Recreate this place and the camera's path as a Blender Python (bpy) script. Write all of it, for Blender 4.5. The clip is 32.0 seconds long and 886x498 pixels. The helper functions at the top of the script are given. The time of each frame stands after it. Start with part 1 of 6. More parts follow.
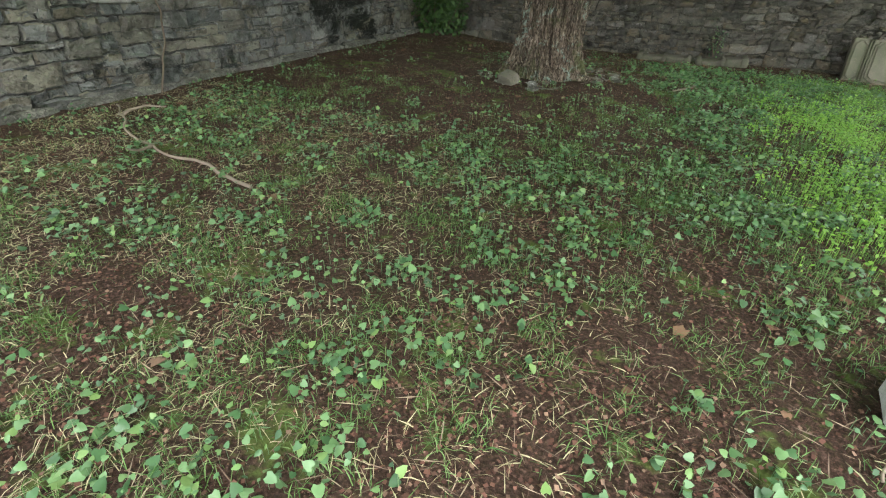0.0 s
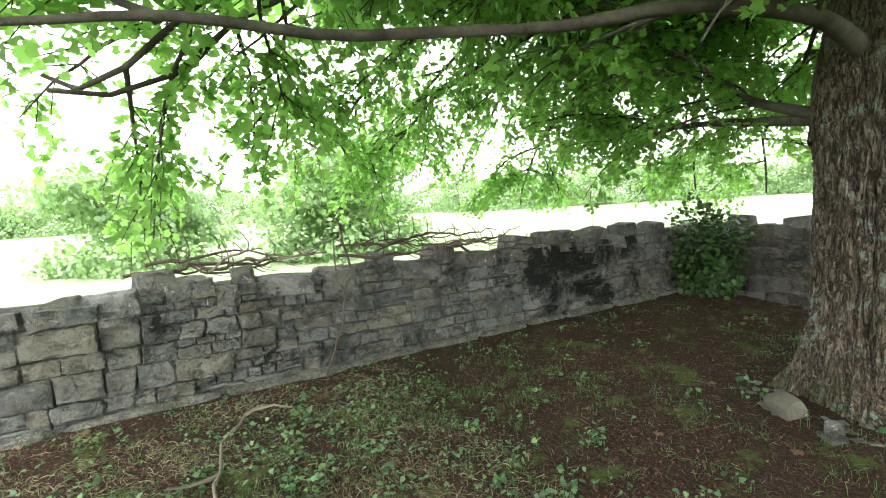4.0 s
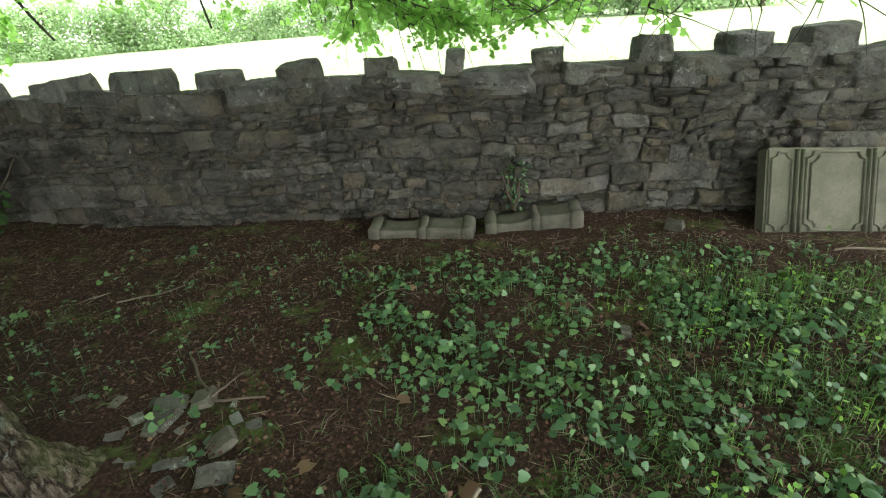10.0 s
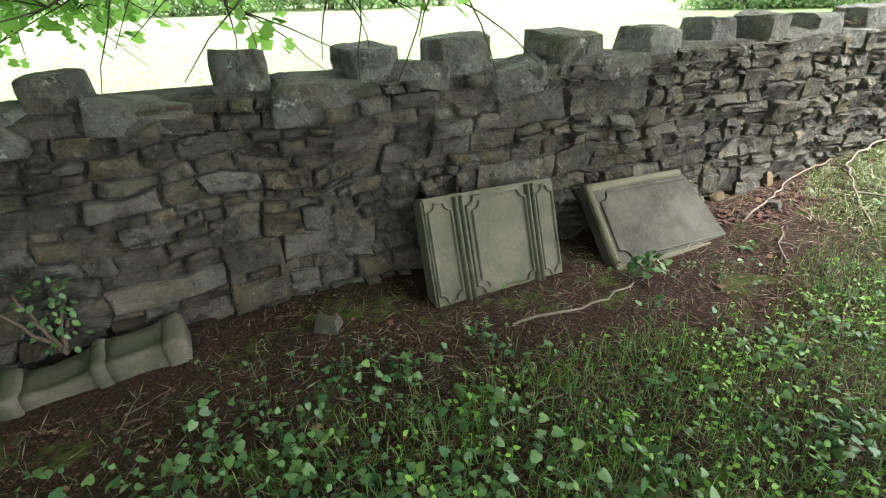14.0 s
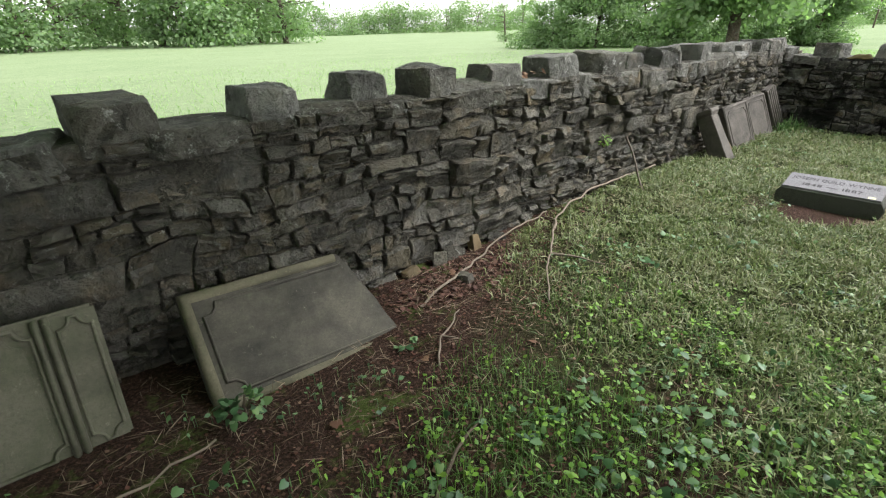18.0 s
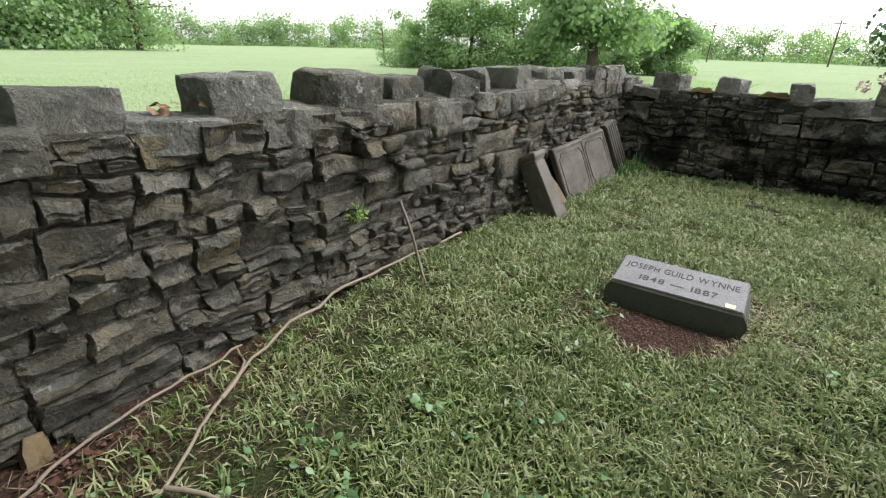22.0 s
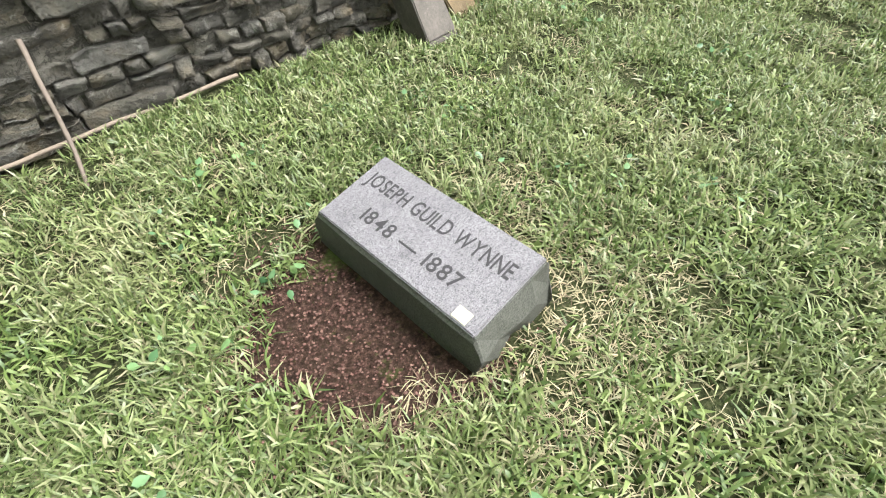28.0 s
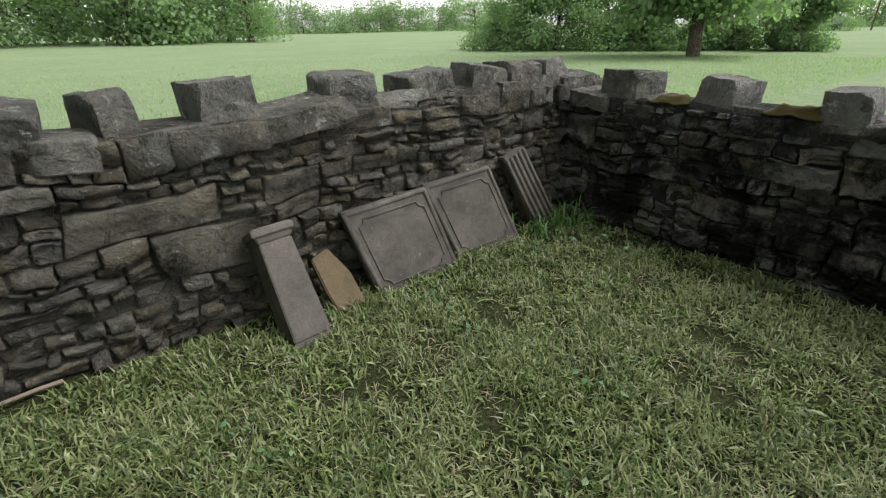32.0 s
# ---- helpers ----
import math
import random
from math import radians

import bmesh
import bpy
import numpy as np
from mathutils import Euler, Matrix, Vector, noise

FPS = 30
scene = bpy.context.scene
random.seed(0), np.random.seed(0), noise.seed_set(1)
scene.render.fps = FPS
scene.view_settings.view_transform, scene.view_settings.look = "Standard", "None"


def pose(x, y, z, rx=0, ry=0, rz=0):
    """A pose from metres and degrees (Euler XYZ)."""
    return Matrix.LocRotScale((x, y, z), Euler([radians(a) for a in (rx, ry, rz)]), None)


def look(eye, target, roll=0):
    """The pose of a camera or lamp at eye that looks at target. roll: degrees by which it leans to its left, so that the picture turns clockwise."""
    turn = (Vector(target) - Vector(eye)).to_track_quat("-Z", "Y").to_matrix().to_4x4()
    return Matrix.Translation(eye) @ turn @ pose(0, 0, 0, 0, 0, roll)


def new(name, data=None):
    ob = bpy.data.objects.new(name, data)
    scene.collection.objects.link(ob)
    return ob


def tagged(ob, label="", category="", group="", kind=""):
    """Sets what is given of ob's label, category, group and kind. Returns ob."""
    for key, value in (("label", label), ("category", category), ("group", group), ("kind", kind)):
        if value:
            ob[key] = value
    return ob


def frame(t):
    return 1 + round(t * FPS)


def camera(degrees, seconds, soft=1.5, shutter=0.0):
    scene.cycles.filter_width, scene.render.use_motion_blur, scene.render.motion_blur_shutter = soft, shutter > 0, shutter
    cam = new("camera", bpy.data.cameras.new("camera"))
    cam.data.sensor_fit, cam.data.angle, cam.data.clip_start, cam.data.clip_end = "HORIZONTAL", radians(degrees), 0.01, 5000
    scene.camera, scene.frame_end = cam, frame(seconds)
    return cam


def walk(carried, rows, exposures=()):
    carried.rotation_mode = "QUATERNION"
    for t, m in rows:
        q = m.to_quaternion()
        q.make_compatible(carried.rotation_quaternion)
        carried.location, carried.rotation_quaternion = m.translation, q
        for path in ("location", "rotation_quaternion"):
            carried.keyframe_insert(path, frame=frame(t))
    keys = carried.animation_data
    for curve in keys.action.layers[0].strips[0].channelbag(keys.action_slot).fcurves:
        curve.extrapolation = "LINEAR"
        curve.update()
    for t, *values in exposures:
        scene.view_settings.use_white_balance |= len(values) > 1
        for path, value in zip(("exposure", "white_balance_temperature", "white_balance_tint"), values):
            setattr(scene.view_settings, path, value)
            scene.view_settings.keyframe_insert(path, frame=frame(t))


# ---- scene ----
cam = camera(85.1, 32.0, soft=1.15)
METRES, EYE, TILT, LEAN, TURN = 16.0, 1.44, -15.97, 10.66, 18.12
ROWS = [
    (0.0, 0.0, 0.0, 0.0, 3.92, -16.21, -13.64),
    (0.5, 0.0022, 0.0125, 0.0102, 2.56, -15.62, -12.03),
    (1.0, 0.0105, 0.0297, 0.0199, 8.96, -11.31, -11.01),
    (1.5, 0.0158, 0.0421, 0.0307, 12.64, -6.2, -12.0),
    (2.0, 0.0126, 0.0593, 0.0375, 15.67, -2.02, -13.27),
    (2.5, 0.0099, 0.0729, 0.0438, 23.53, 0.01, -13.44),
    (3.0, 0.0125, 0.0869, 0.0493, 32.87, -0.22, -13.94),
    (3.5, 0.0181, 0.1027, 0.0568, 38.94, -0.34, -14.98),
    (5.5, 0.0385, 0.1647, 0.0787, 35.63, 2.74, -15.91),
    (6.0, 0.0488, 0.1769, 0.0846, 32.18, 3.11, -16.47),
    (6.5, 0.0563, 0.1958, 0.0899, 23.43, 4.99, -16.02),
    (7.0, 0.0648, 0.2142, 0.0957, 14.59, 7.71, -14.18),
    (7.5, 0.078, 0.2324, 0.1004, 10.55, 6.87, -11.11),
    (8.0, 0.092, 0.2544, 0.1082, 7.01, 2.9, -9.1),
    (8.5, 0.0974, 0.2807, 0.1138, 1.14, -0.96, -7.71),
    (9.0, 0.1023, 0.3025, 0.1201, -7.79, -4.05, -5.43),
    (9.5, 0.1155, 0.3173, 0.1244, -12.05, -6.53, -3.12),
    (10.0, 0.131, 0.3318, 0.1312, -13.89, -7.77, -2.67),
    (10.5, 0.1413, 0.3474, 0.136, -18.54, -9.05, -2.29),
    (11.0, 0.1475, 0.3641, 0.1425, -22.64, -10.03, -1.44),
    (11.5, 0.1555, 0.3728, 0.1451, -23.93, -11.48, -0.65),
    (12.0, 0.1712, 0.3785, 0.1479, -22.67, -12.4, -0.65),
    (12.5, 0.1844, 0.3805, 0.1496, -23.91, -14.0, -1.23),
    (13.0, 0.1957, 0.3833, 0.1527, -28.61, -14.2, -1.16),
    (13.5, 0.2088, 0.3882, 0.1594, -35.2, -11.89, 0.93),
    (14.0, 0.2191, 0.3871, 0.1627, -43.46, -9.02, 5.11),
    (14.5, 0.2313, 0.3818, 0.165, -46.56, -7.14, 7.85),
    (16.5, 0.2749, 0.3592, 0.1713, -53.03, -6.28, 8.0),
    (17.0, 0.2893, 0.3546, 0.1706, -57.51, -6.64, 9.24),
    (17.5, 0.3089, 0.3465, 0.171, -58.73, -6.9, 9.94),
    (18.0, 0.3245, 0.3431, 0.1723, -58.18, -7.22, 9.27),
    (18.5, 0.3435, 0.3473, 0.1762, -57.49, -7.35, 8.64),
    (19.0, 0.3589, 0.3502, 0.1804, -57.79, -6.93, 8.24),
    (19.5, 0.3762, 0.3473, 0.1816, -57.39, -6.33, 8.64),
    (20.0, 0.3963, 0.3417, 0.1833, -57.44, -6.07, 8.51),
    (20.5, 0.4126, 0.3421, 0.1854, -57.68, -6.34, 8.34),
    (21.0, 0.4342, 0.3436, 0.1906, -60.15, -6.09, 8.17),
    (21.5, 0.4502, 0.3372, 0.191, -65.38, -6.06, 9.23),
    (22.0, 0.4677, 0.3218, 0.1887, -70.66, -7.5, 10.02),
    (22.5, 0.4781, 0.311, 0.1866, -77.25, -10.26, 10.79),
    (23.0, 0.4936, 0.3014, 0.1852, -81.48, -12.78, 11.57),
    (23.5, 0.5083, 0.2939, 0.1846, -84.09, -15.63, 11.4),
    (24.0, 0.519, 0.2843, 0.1822, -83.8, -17.49, 11.31),
    (24.5, 0.5293, 0.2712, 0.1813, -76.18, -17.45, 12.11),
    (26.5, 0.5759, 0.2638, 0.1809, -64.7, -25.5, 11.88),
    (27.0, 0.585, 0.2597, 0.1802, -61.12, -28.48, 11.96),
    (27.5, 0.5903, 0.2553, 0.1808, -58.78, -29.8, 12.03),
    (28.0, 0.5964, 0.2529, 0.1813, -58.78, -30.5, 11.06),
    (28.5, 0.6076, 0.2527, 0.1846, -58.19, -30.69, 10.11),
    (29.0, 0.6201, 0.2497, 0.1899, -57.23, -29.53, 9.23),
    (29.5, 0.6307, 0.2434, 0.1932, -58.11, -25.36, 9.35),
    (30.0, 0.6419, 0.2337, 0.1971, -57.08, -19.07, 8.85),
    (30.5, 0.6464, 0.2278, 0.1999, -57.17, -13.92, 8.85),
    (31.0, 0.6466, 0.2276, 0.2013, -57.61, -10.4, 9.16),
    (31.5, 0.6468, 0.2278, 0.2016, -57.52, -8.43, 8.95),
    (32.0, 0.6475, 0.2275, 0.2022, -57.91, -7.32, 8.76),
]
walk(cam, [(t, pose(0, 0, EYE, TILT, LEAN, TURN) @ pose(METRES * x, METRES * y, METRES * z, 90 + pitch, roll, yaw)) for t, x, y, z, yaw, pitch, roll in ROWS],
     [(0, 3.2), (1, 3.35), (3, 3.4), (7, 3.2), (9, 3.25), (11, 3.2), (12, 3.3), (13, 3.5), (14.5, 2.85), (17, 2.05), (20, 1.95), (22, 1.9), (23, 1.95), (24.5, 2.6), (26.5, 2.85), (28, 2.75), (29.5, 2.75), (30.5, 2.5), (31, 2.1), (32, 1.3)])

# ---- world and sun ----
world = bpy.data.worlds.new("sky")
scene.world = world
world.use_nodes = True
wn = world.node_tree
wn.nodes.clear()
sky = wn.nodes.new("ShaderNodeTexSky")
sky.sky_type = "NISHITA"
sky.sun_disc = False
SUN_EL, SUN_AZ = radians(56), radians(132)
sky.sun_elevation, sky.sun_rotation = SUN_EL, SUN_AZ
sky.air_density, sky.dust_density, sky.ozone_density = 1.0, 1.6, 1.0
pale = wn.nodes.new("ShaderNodeHueSaturation")
pale.inputs["Saturation"].default_value = 0.13
wbg = wn.nodes.new("ShaderNodeBackground")
wbg.inputs["Strength"].default_value = 0.15
wout = wn.nodes.new("ShaderNodeOutputWorld")
wn.links.new(sky.outputs[0], pale.inputs["Color"])
wn.links.new(pale.outputs[0], wbg.inputs["Color"])
wn.links.new(wbg.outputs[0], wout.inputs["Surface"])
sun = new("sun", bpy.data.lights.new("sun", "SUN"))
sun.data.energy, sun.data.angle, sun.data.color = 1.6, radians(28), (1.0, 1.0, 1.0)
sun_dir = Vector((math.sin(SUN_AZ) * math.cos(SUN_EL), math.cos(SUN_AZ) * math.cos(SUN_EL), math.sin(SUN_EL)))
sun.matrix_basis = look(sun_dir * 60, (0, 0, 0))


# ---- noise in arrays ----
def hash3(i, j, k):
    n = (i.astype(np.int64) * 73856093) ^ (j.astype(np.int64) * 19349663) ^ (k.astype(np.int64) * 83492791)
    n = (n ^ (n >> 13)) * 1274126177
    n = n ^ (n >> 16)
    return (n & 0xFFFFFF) / float(0xFFFFFF)


def vnoise(p):
    """Smooth value noise in 0..1 at an (n, 3) array."""
    p = np.asarray(p, float)
    q = np.floor(p)
    f = p - q
    f = f * f * (3 - 2 * f)
    i, j, k = (q[:, a] for a in range(3))
    out = 0
    for a in (0, 1):
        for b in (0, 1):
            for c in (0, 1):
                w = np.abs(1 - a - f[:, 0]) * np.abs(1 - b - f[:, 1]) * np.abs(1 - c - f[:, 2])
                out = out + w * hash3(i + a, j + b, k + c)
    return out


def fbm(p, octaves=3):
    p = np.asarray(p, float)
    out, amp, tot = 0, 1.0, 0
    for o in range(octaves):
        out = out + amp * vnoise(p * 2 ** o + 17.3 * o)
        tot += amp
        amp *= 0.5
    return out / tot


def smooth(a, b, x):
    t = np.clip((np.asarray(x, float) - a) / (b - a), 0, 1)
    return t * t * (3 - 2 * t)


TREE = (-1.62, 6.8)


def ground_z(x, y):
    """Height of the ground inside the walls and of the field outside."""
    x, y = np.asarray(x, float), np.asarray(y, float)
    inside = smooth(-40, -6, x) * (1 - smooth(13, 50, x)) * (1 - smooth(11, 50, y))
    r2 = (x - TREE[0]) ** 2 + (y - TREE[1]) ** 2
    z = 0.12 * smooth(-2.5, -5.0, x) * smooth(-12, -6, x) + 0.12 * np.exp(-r2 / 3.0)
    z = z + 0.09 * smooth(5.5, 8.5, x) - 0.07 * np.exp(-((x - 4.0) ** 2 + (y - 9.5) ** 2) / 1.2)
    p = np.stack([x * 1.1, y * 1.1, 0 * x], -1).reshape(-1, 3)
    q = np.stack([x * 5.0, y * 5.0, 0 * x + 3], -1).reshape(-1, 3)
    bump = (vnoise(p) - 0.5).reshape(x.shape) * 0.05 + (vnoise(q) - 0.5).reshape(x.shape) * 0.02
    far = smooth(20, 120, np.hypot(x - 3, y - 5))
    roll = 1.0 * far * (fbm(np.stack([x / 90, y / 90, 0 * x + 9], -1).reshape(-1, 3), 2).reshape(x.shape) - 0.5)
    return (z + bump) * inside + roll - 0.12 * (1 - inside)


# ---- mesh helpers ----
def mesh_of(name, verts, faces, mats=(), smooth_shade=False):
    me = bpy.data.meshes.new(name)
    me.from_pydata(verts if isinstance(verts, list) else np.asarray(verts, float).tolist(), [], faces if isinstance(faces, list) else np.asarray(faces).tolist())
    for m in mats:
        me.materials.append(m)
    if smooth_shade:
        me.polygons.foreach_set("use_smooth", np.ones(len(me.polygons), dtype=bool))
    me.update()
    return me


def fast_mesh(name, verts, loops, size, mat, smooth_shade=False):
    """A large mesh of faces with the same number of corners, from arrays."""
    verts, loops = np.asarray(verts, np.float32), np.asarray(loops, np.int32)
    n = loops.size // size
    me = bpy.data.meshes.new(name)
    me.vertices.add(len(verts))
    me.vertices.foreach_set("co", verts.ravel())
    me.loops.add(loops.size)
    me.loops.foreach_set("vertex_index", loops.ravel())
    me.polygons.add(n)
    me.polygons.foreach_set("loop_start", np.arange(n, dtype=np.int32) * size)
    me.polygons.foreach_set("loop_total", np.full(n, size, np.int32))
    if smooth_shade:
        me.polygons.foreach_set("use_smooth", np.ones(n, dtype=bool))
    me.materials.append(mat)
    me.update(calc_edges=True)
    me.validate()
    return me


def part(name, data, mat, parent, label=""):
    """Links a bmesh or mesh as one mesh object under a thing or a part."""
    if isinstance(data, bmesh.types.BMesh):
        me = bpy.data.meshes.new(name)
        data.to_mesh(me)
        data.free()
    else:
        me = data
    if mat is not None and not me.materials:
        me.materials.append(mat)
    ob = new(name, me)
    if parent is not None:
        ob.parent = parent
    if label:
        ob["label"] = label
    return ob


def thing(name, m, label, category, group="", kind=""):
    ob = new(name)
    ob.empty_display_size = 0.1
    ob.matrix_basis = m
    return tagged(ob, label, category, group, kind)


def box(bm, x0, y0, z0, x1, y1, z1, bevel=0.0):
    vs = [bm.verts.new((x, y, z)) for z in (z0, z1) for y in (y0, y1) for x in (x0, x1)]
    fs = [bm.faces.new([vs[i] for i in q]) for q in ((0, 2, 3, 1), (4, 5, 7, 6), (0, 1, 5, 4), (2, 6, 7, 3), (0, 4, 6, 2), (1, 3, 7, 5))]
    if bevel:
        es = {e for f in fs for e in f.edges}
        bmesh.ops.bevel(bm, geom=list(es), offset=bevel, segments=2, affect="EDGES", clamp_overlap=True)
    return bm


def rough(bm, amount, scale=4.0, seed=0):
    """Uneven, worn surface."""
    co = np.array([v.co[:] for v in bm.verts])
    if len(co):
        d = np.stack([fbm(co * scale + seed * 7.7 + 31 * a, 2) - 0.5 for a in range(3)], -1) * 2 * amount
        for v, dd in zip(bm.verts, d):
            v.co += Vector(dd)
    return bm


def tube(points, radii, sides=8, seed=0, wob=0.0):
    """Verts and quads of a tapered tube along points."""
    P = np.asarray(points, float)
    n = len(P)
    T = np.gradient(P, axis=0)
    T /= np.linalg.norm(T, axis=1)[:, None] + 1e-9
    ref = np.array([0.31, 0.17, 0.93]) if abs(T[0][2]) < 0.8 else np.array([0.95, 0.2, 0.1])
    A = np.cross(T, ref)
    A /= np.linalg.norm(A, axis=1)[:, None] + 1e-9
    B = np.cross(T, A)
    th = np.arange(sides) * 2 * np.pi / sides
    R = np.asarray(radii, float)[:, None] * np.ones(sides)
    if wob:
        g = np.stack([np.repeat(np.arange(n) * 0.7, sides), np.tile(np.cos(th) * 2, n), np.tile(np.sin(th) * 2, n) + seed], -1)
        R = R * (1 + wob * (vnoise(g).reshape(n, sides) - 0.5) * 2)
    V = P[:, None, :] + R[..., None] * (np.cos(th)[None, :, None] * A[:, None, :] + np.sin(th)[None, :, None] * B[:, None, :])
    i, j = np.meshgrid(np.arange(n - 1), np.arange(sides), indexing="ij")
    jn = (j + 1) % sides
    F = np.stack([i * sides + j, i * sides + jn, (i + 1) * sides + jn, (i + 1) * sides + j], -1).reshape(-1, 4)
    return V.reshape(-1, 3), F


# ---- materials ----
def mat_base(name, rough_v=0.85):
    m = bpy.data.materials.new(name)
    m.use_nodes = True
    nt = m.node_tree
    b = nt.nodes["Principled BSDF"]
    b.inputs["Roughness"].default_value = rough_v
    b.inputs["Specular IOR Level"].default_value = 0.3 if rough_v < 0.87 else 0.08
    return m, nt, b


def node(nt, kind, **kw):
    n = nt.nodes.new(kind)
    for k, v in kw.items():
        n.inputs[k].default_value = v
    return n


def noise_tex(nt, vec, scale, detail=4.0, rough_n=0.6, dist=0.0):
    n = node(nt, "ShaderNodeTexNoise", Scale=scale, Detail=detail, Roughness=rough_n, Distortion=dist)
    nt.links.new(vec, n.inputs["Vector"])
    return n.outputs["Fac"]


def ramp(nt, fac, stops):
    r = nt.nodes.new("ShaderNodeValToRGB")
    while len(r.color_ramp.elements) < len(stops):
        r.color_ramp.elements.new(0.5)
    for e, (p, c) in zip(r.color_ramp.elements, stops):
        e.position = p
        e.color = (*c, 1) if len(c) == 3 else c
    nt.links.new(fac, r.inputs["Fac"])
    return r.outputs["Color"]


def grey(nt, fac, lo, hi):
    return ramp(nt, fac, [(lo, (0, 0, 0)), (hi, (1, 1, 1))])


def mix(nt, fac, a, b, mode="MIX"):
    m = nt.nodes.new("ShaderNodeMix")
    m.data_type, m.blend_type = "RGBA", mode
    for sock, val in ((m.inputs[0], fac), (m.inputs[6], a), (m.inputs[7], b)):
        if hasattr(val, "is_output"):
            nt.links.new(val, sock)
        elif isinstance(val, tuple):
            sock.default_value = (*val, 1)
        else:
            sock.default_value = val
    return m.outputs[2]


def math_n(nt, op, a, b=0.5):
    m = nt.nodes.new("ShaderNodeMath")
    m.operation = op
    for sock, val in zip(m.inputs, (a, b)):
        if hasattr(val, "is_output"):
            nt.links.new(val, sock)
        else:
            sock.default_value = val
    return m.outputs[0]


def bump_n(nt, b, height, strength=0.5, dist=0.02):
    n = node(nt, "ShaderNodeBump", Strength=strength, Distance=dist)
    nt.links.new(height, n.inputs["Height"])
    nt.links.new(n.outputs[0], b.inputs["Normal"])


def world_pos(nt):
    return nt.nodes.new("ShaderNodeNewGeometry").outputs["Position"]


def obj_rand(nt):
    return nt.nodes.new("ShaderNodeObjectInfo").outputs["Random"]


def island_rand(nt):
    return nt.nodes.new("ShaderNodeNewGeometry").outputs["Random Per Island"]


def stone_rand(nt):
    """A random tone for each stone, whether it is an object or an island of the joined rest."""
    return math_n(nt, "FRACT", math_n(nt, "ADD", obj_rand(nt), island_rand(nt)))


def stain_noise(nt, pos, dirt):
    """Noise for black moss stains; dirt: (place, reach) of a patch where they are thick."""
    n = noise_tex(nt, pos, 1.7, 8, 0.76, 0.5)
    if dirt is None:
        return n
    d = nt.nodes.new("ShaderNodeVectorMath")
    d.operation = "DISTANCE"
    d.inputs[1].default_value = dirt[0]
    nt.links.new(pos, d.inputs[0])
    near = math_n(nt, "MAXIMUM", math_n(nt, "SUBTRACT", 1.0, math_n(nt, "DIVIDE", d.outputs["Value"], dirt[1])), 0.0)
    return math_n(nt, "ADD", n, math_n(nt, "MULTIPLY", near, 0.2))


def stone_mat(name, tones, stain=(0.03, 0.03, 0.028), stain_lo=0.55, lichen=(0.34, 0.36, 0.30), lichen_lo=0.66, per=stone_rand, warm=(0.2, 0.15, 0.085), warm_amt=0.45, dirt=None):
    """Split limestone: a tone for each stone, soft mottling, ochre and moss patches, pale lichen, black stains."""
    m, nt, b = mat_base(name, 0.9)
    pos = world_pos(nt)
    rnd_s = per(nt)
    col = ramp(nt, rnd_s, [(i / (len(tones) - 1), t) for i, t in enumerate(tones)])
    off = nt.nodes.new("ShaderNodeVectorMath")
    off.operation = "ADD"
    nt.links.new(pos, off.inputs[0])
    shift = nt.nodes.new("ShaderNodeCombineXYZ")
    nt.links.new(math_n(nt, "MULTIPLY", rnd_s, 37.0), shift.inputs[2])
    nt.links.new(shift.outputs[0], off.inputs[1])
    own = off.outputs[0]
    mott = noise_tex(nt, own, 5.5, 6, 0.62, 0.3)
    col = mix(nt, math_n(nt, "MULTIPLY", grey(nt, mott, 0.6, 0.36), 0.62), col, mix(nt, 0.75, col, (0.012, 0.012, 0.01)))
    col = mix(nt, math_n(nt, "MULTIPLY", grey(nt, noise_tex(nt, own, 3.1, 5, 0.65), 0.5, 0.68), warm_amt), col, warm)
    grain = noise_tex(nt, pos, 75, 6, 0.72)
    col = mix(nt, math_n(nt, "MULTIPLY", grey(nt, grain, 0.6, 0.36), 0.42), col, mix(nt, 0.7, col, (0.012, 0.012, 0.01)))
    chip = noise_tex(nt, own, 19, 7, 0.74, 0.5)
    # pale flecks at random: highlights of broken edges put into the colour
    col = mix(nt, math_n(nt, "MULTIPLY", grey(nt, chip, 0.57, 0.66), 0.5), col, mix(nt, 0.5, col, (0.5, 0.49, 0.45)))
    soot = noise_tex(nt, pos, 3.4, 7, 0.7, 0.6)
    col = mix(nt, math_n(nt, "MULTIPLY", grey(nt, soot, 0.46, 0.62), 0.7), col, mix(nt, 0.85, col, stain))
    st = grey(nt, stain_noise(nt, pos, dirt), stain_lo, stain_lo + 0.09)
    col = mix(nt, math_n(nt, "MULTIPLY", st, 0.94), col, stain)
    li = grey(nt, noise_tex(nt, pos, 9, 8, 0.78), lichen_lo - 0.02, lichen_lo + 0.03)
    col = mix(nt, math_n(nt, "MULTIPLY", li, 0.75), col, lichen)
    nt.links.new(col, b.inputs["Base Color"])
    face = noise_tex(nt, own, 7, 9, 0.66, 0.4)
    h = math_n(nt, "ADD", math_n(nt, "MULTIPLY", face, 2.2), math_n(nt, "ADD", math_n(nt, "MULTIPLY", chip, 0.8), math_n(nt, "MULTIPLY", grain, 0.16)))
    bump_n(nt, b, h, 1.0, 0.055)
    return m


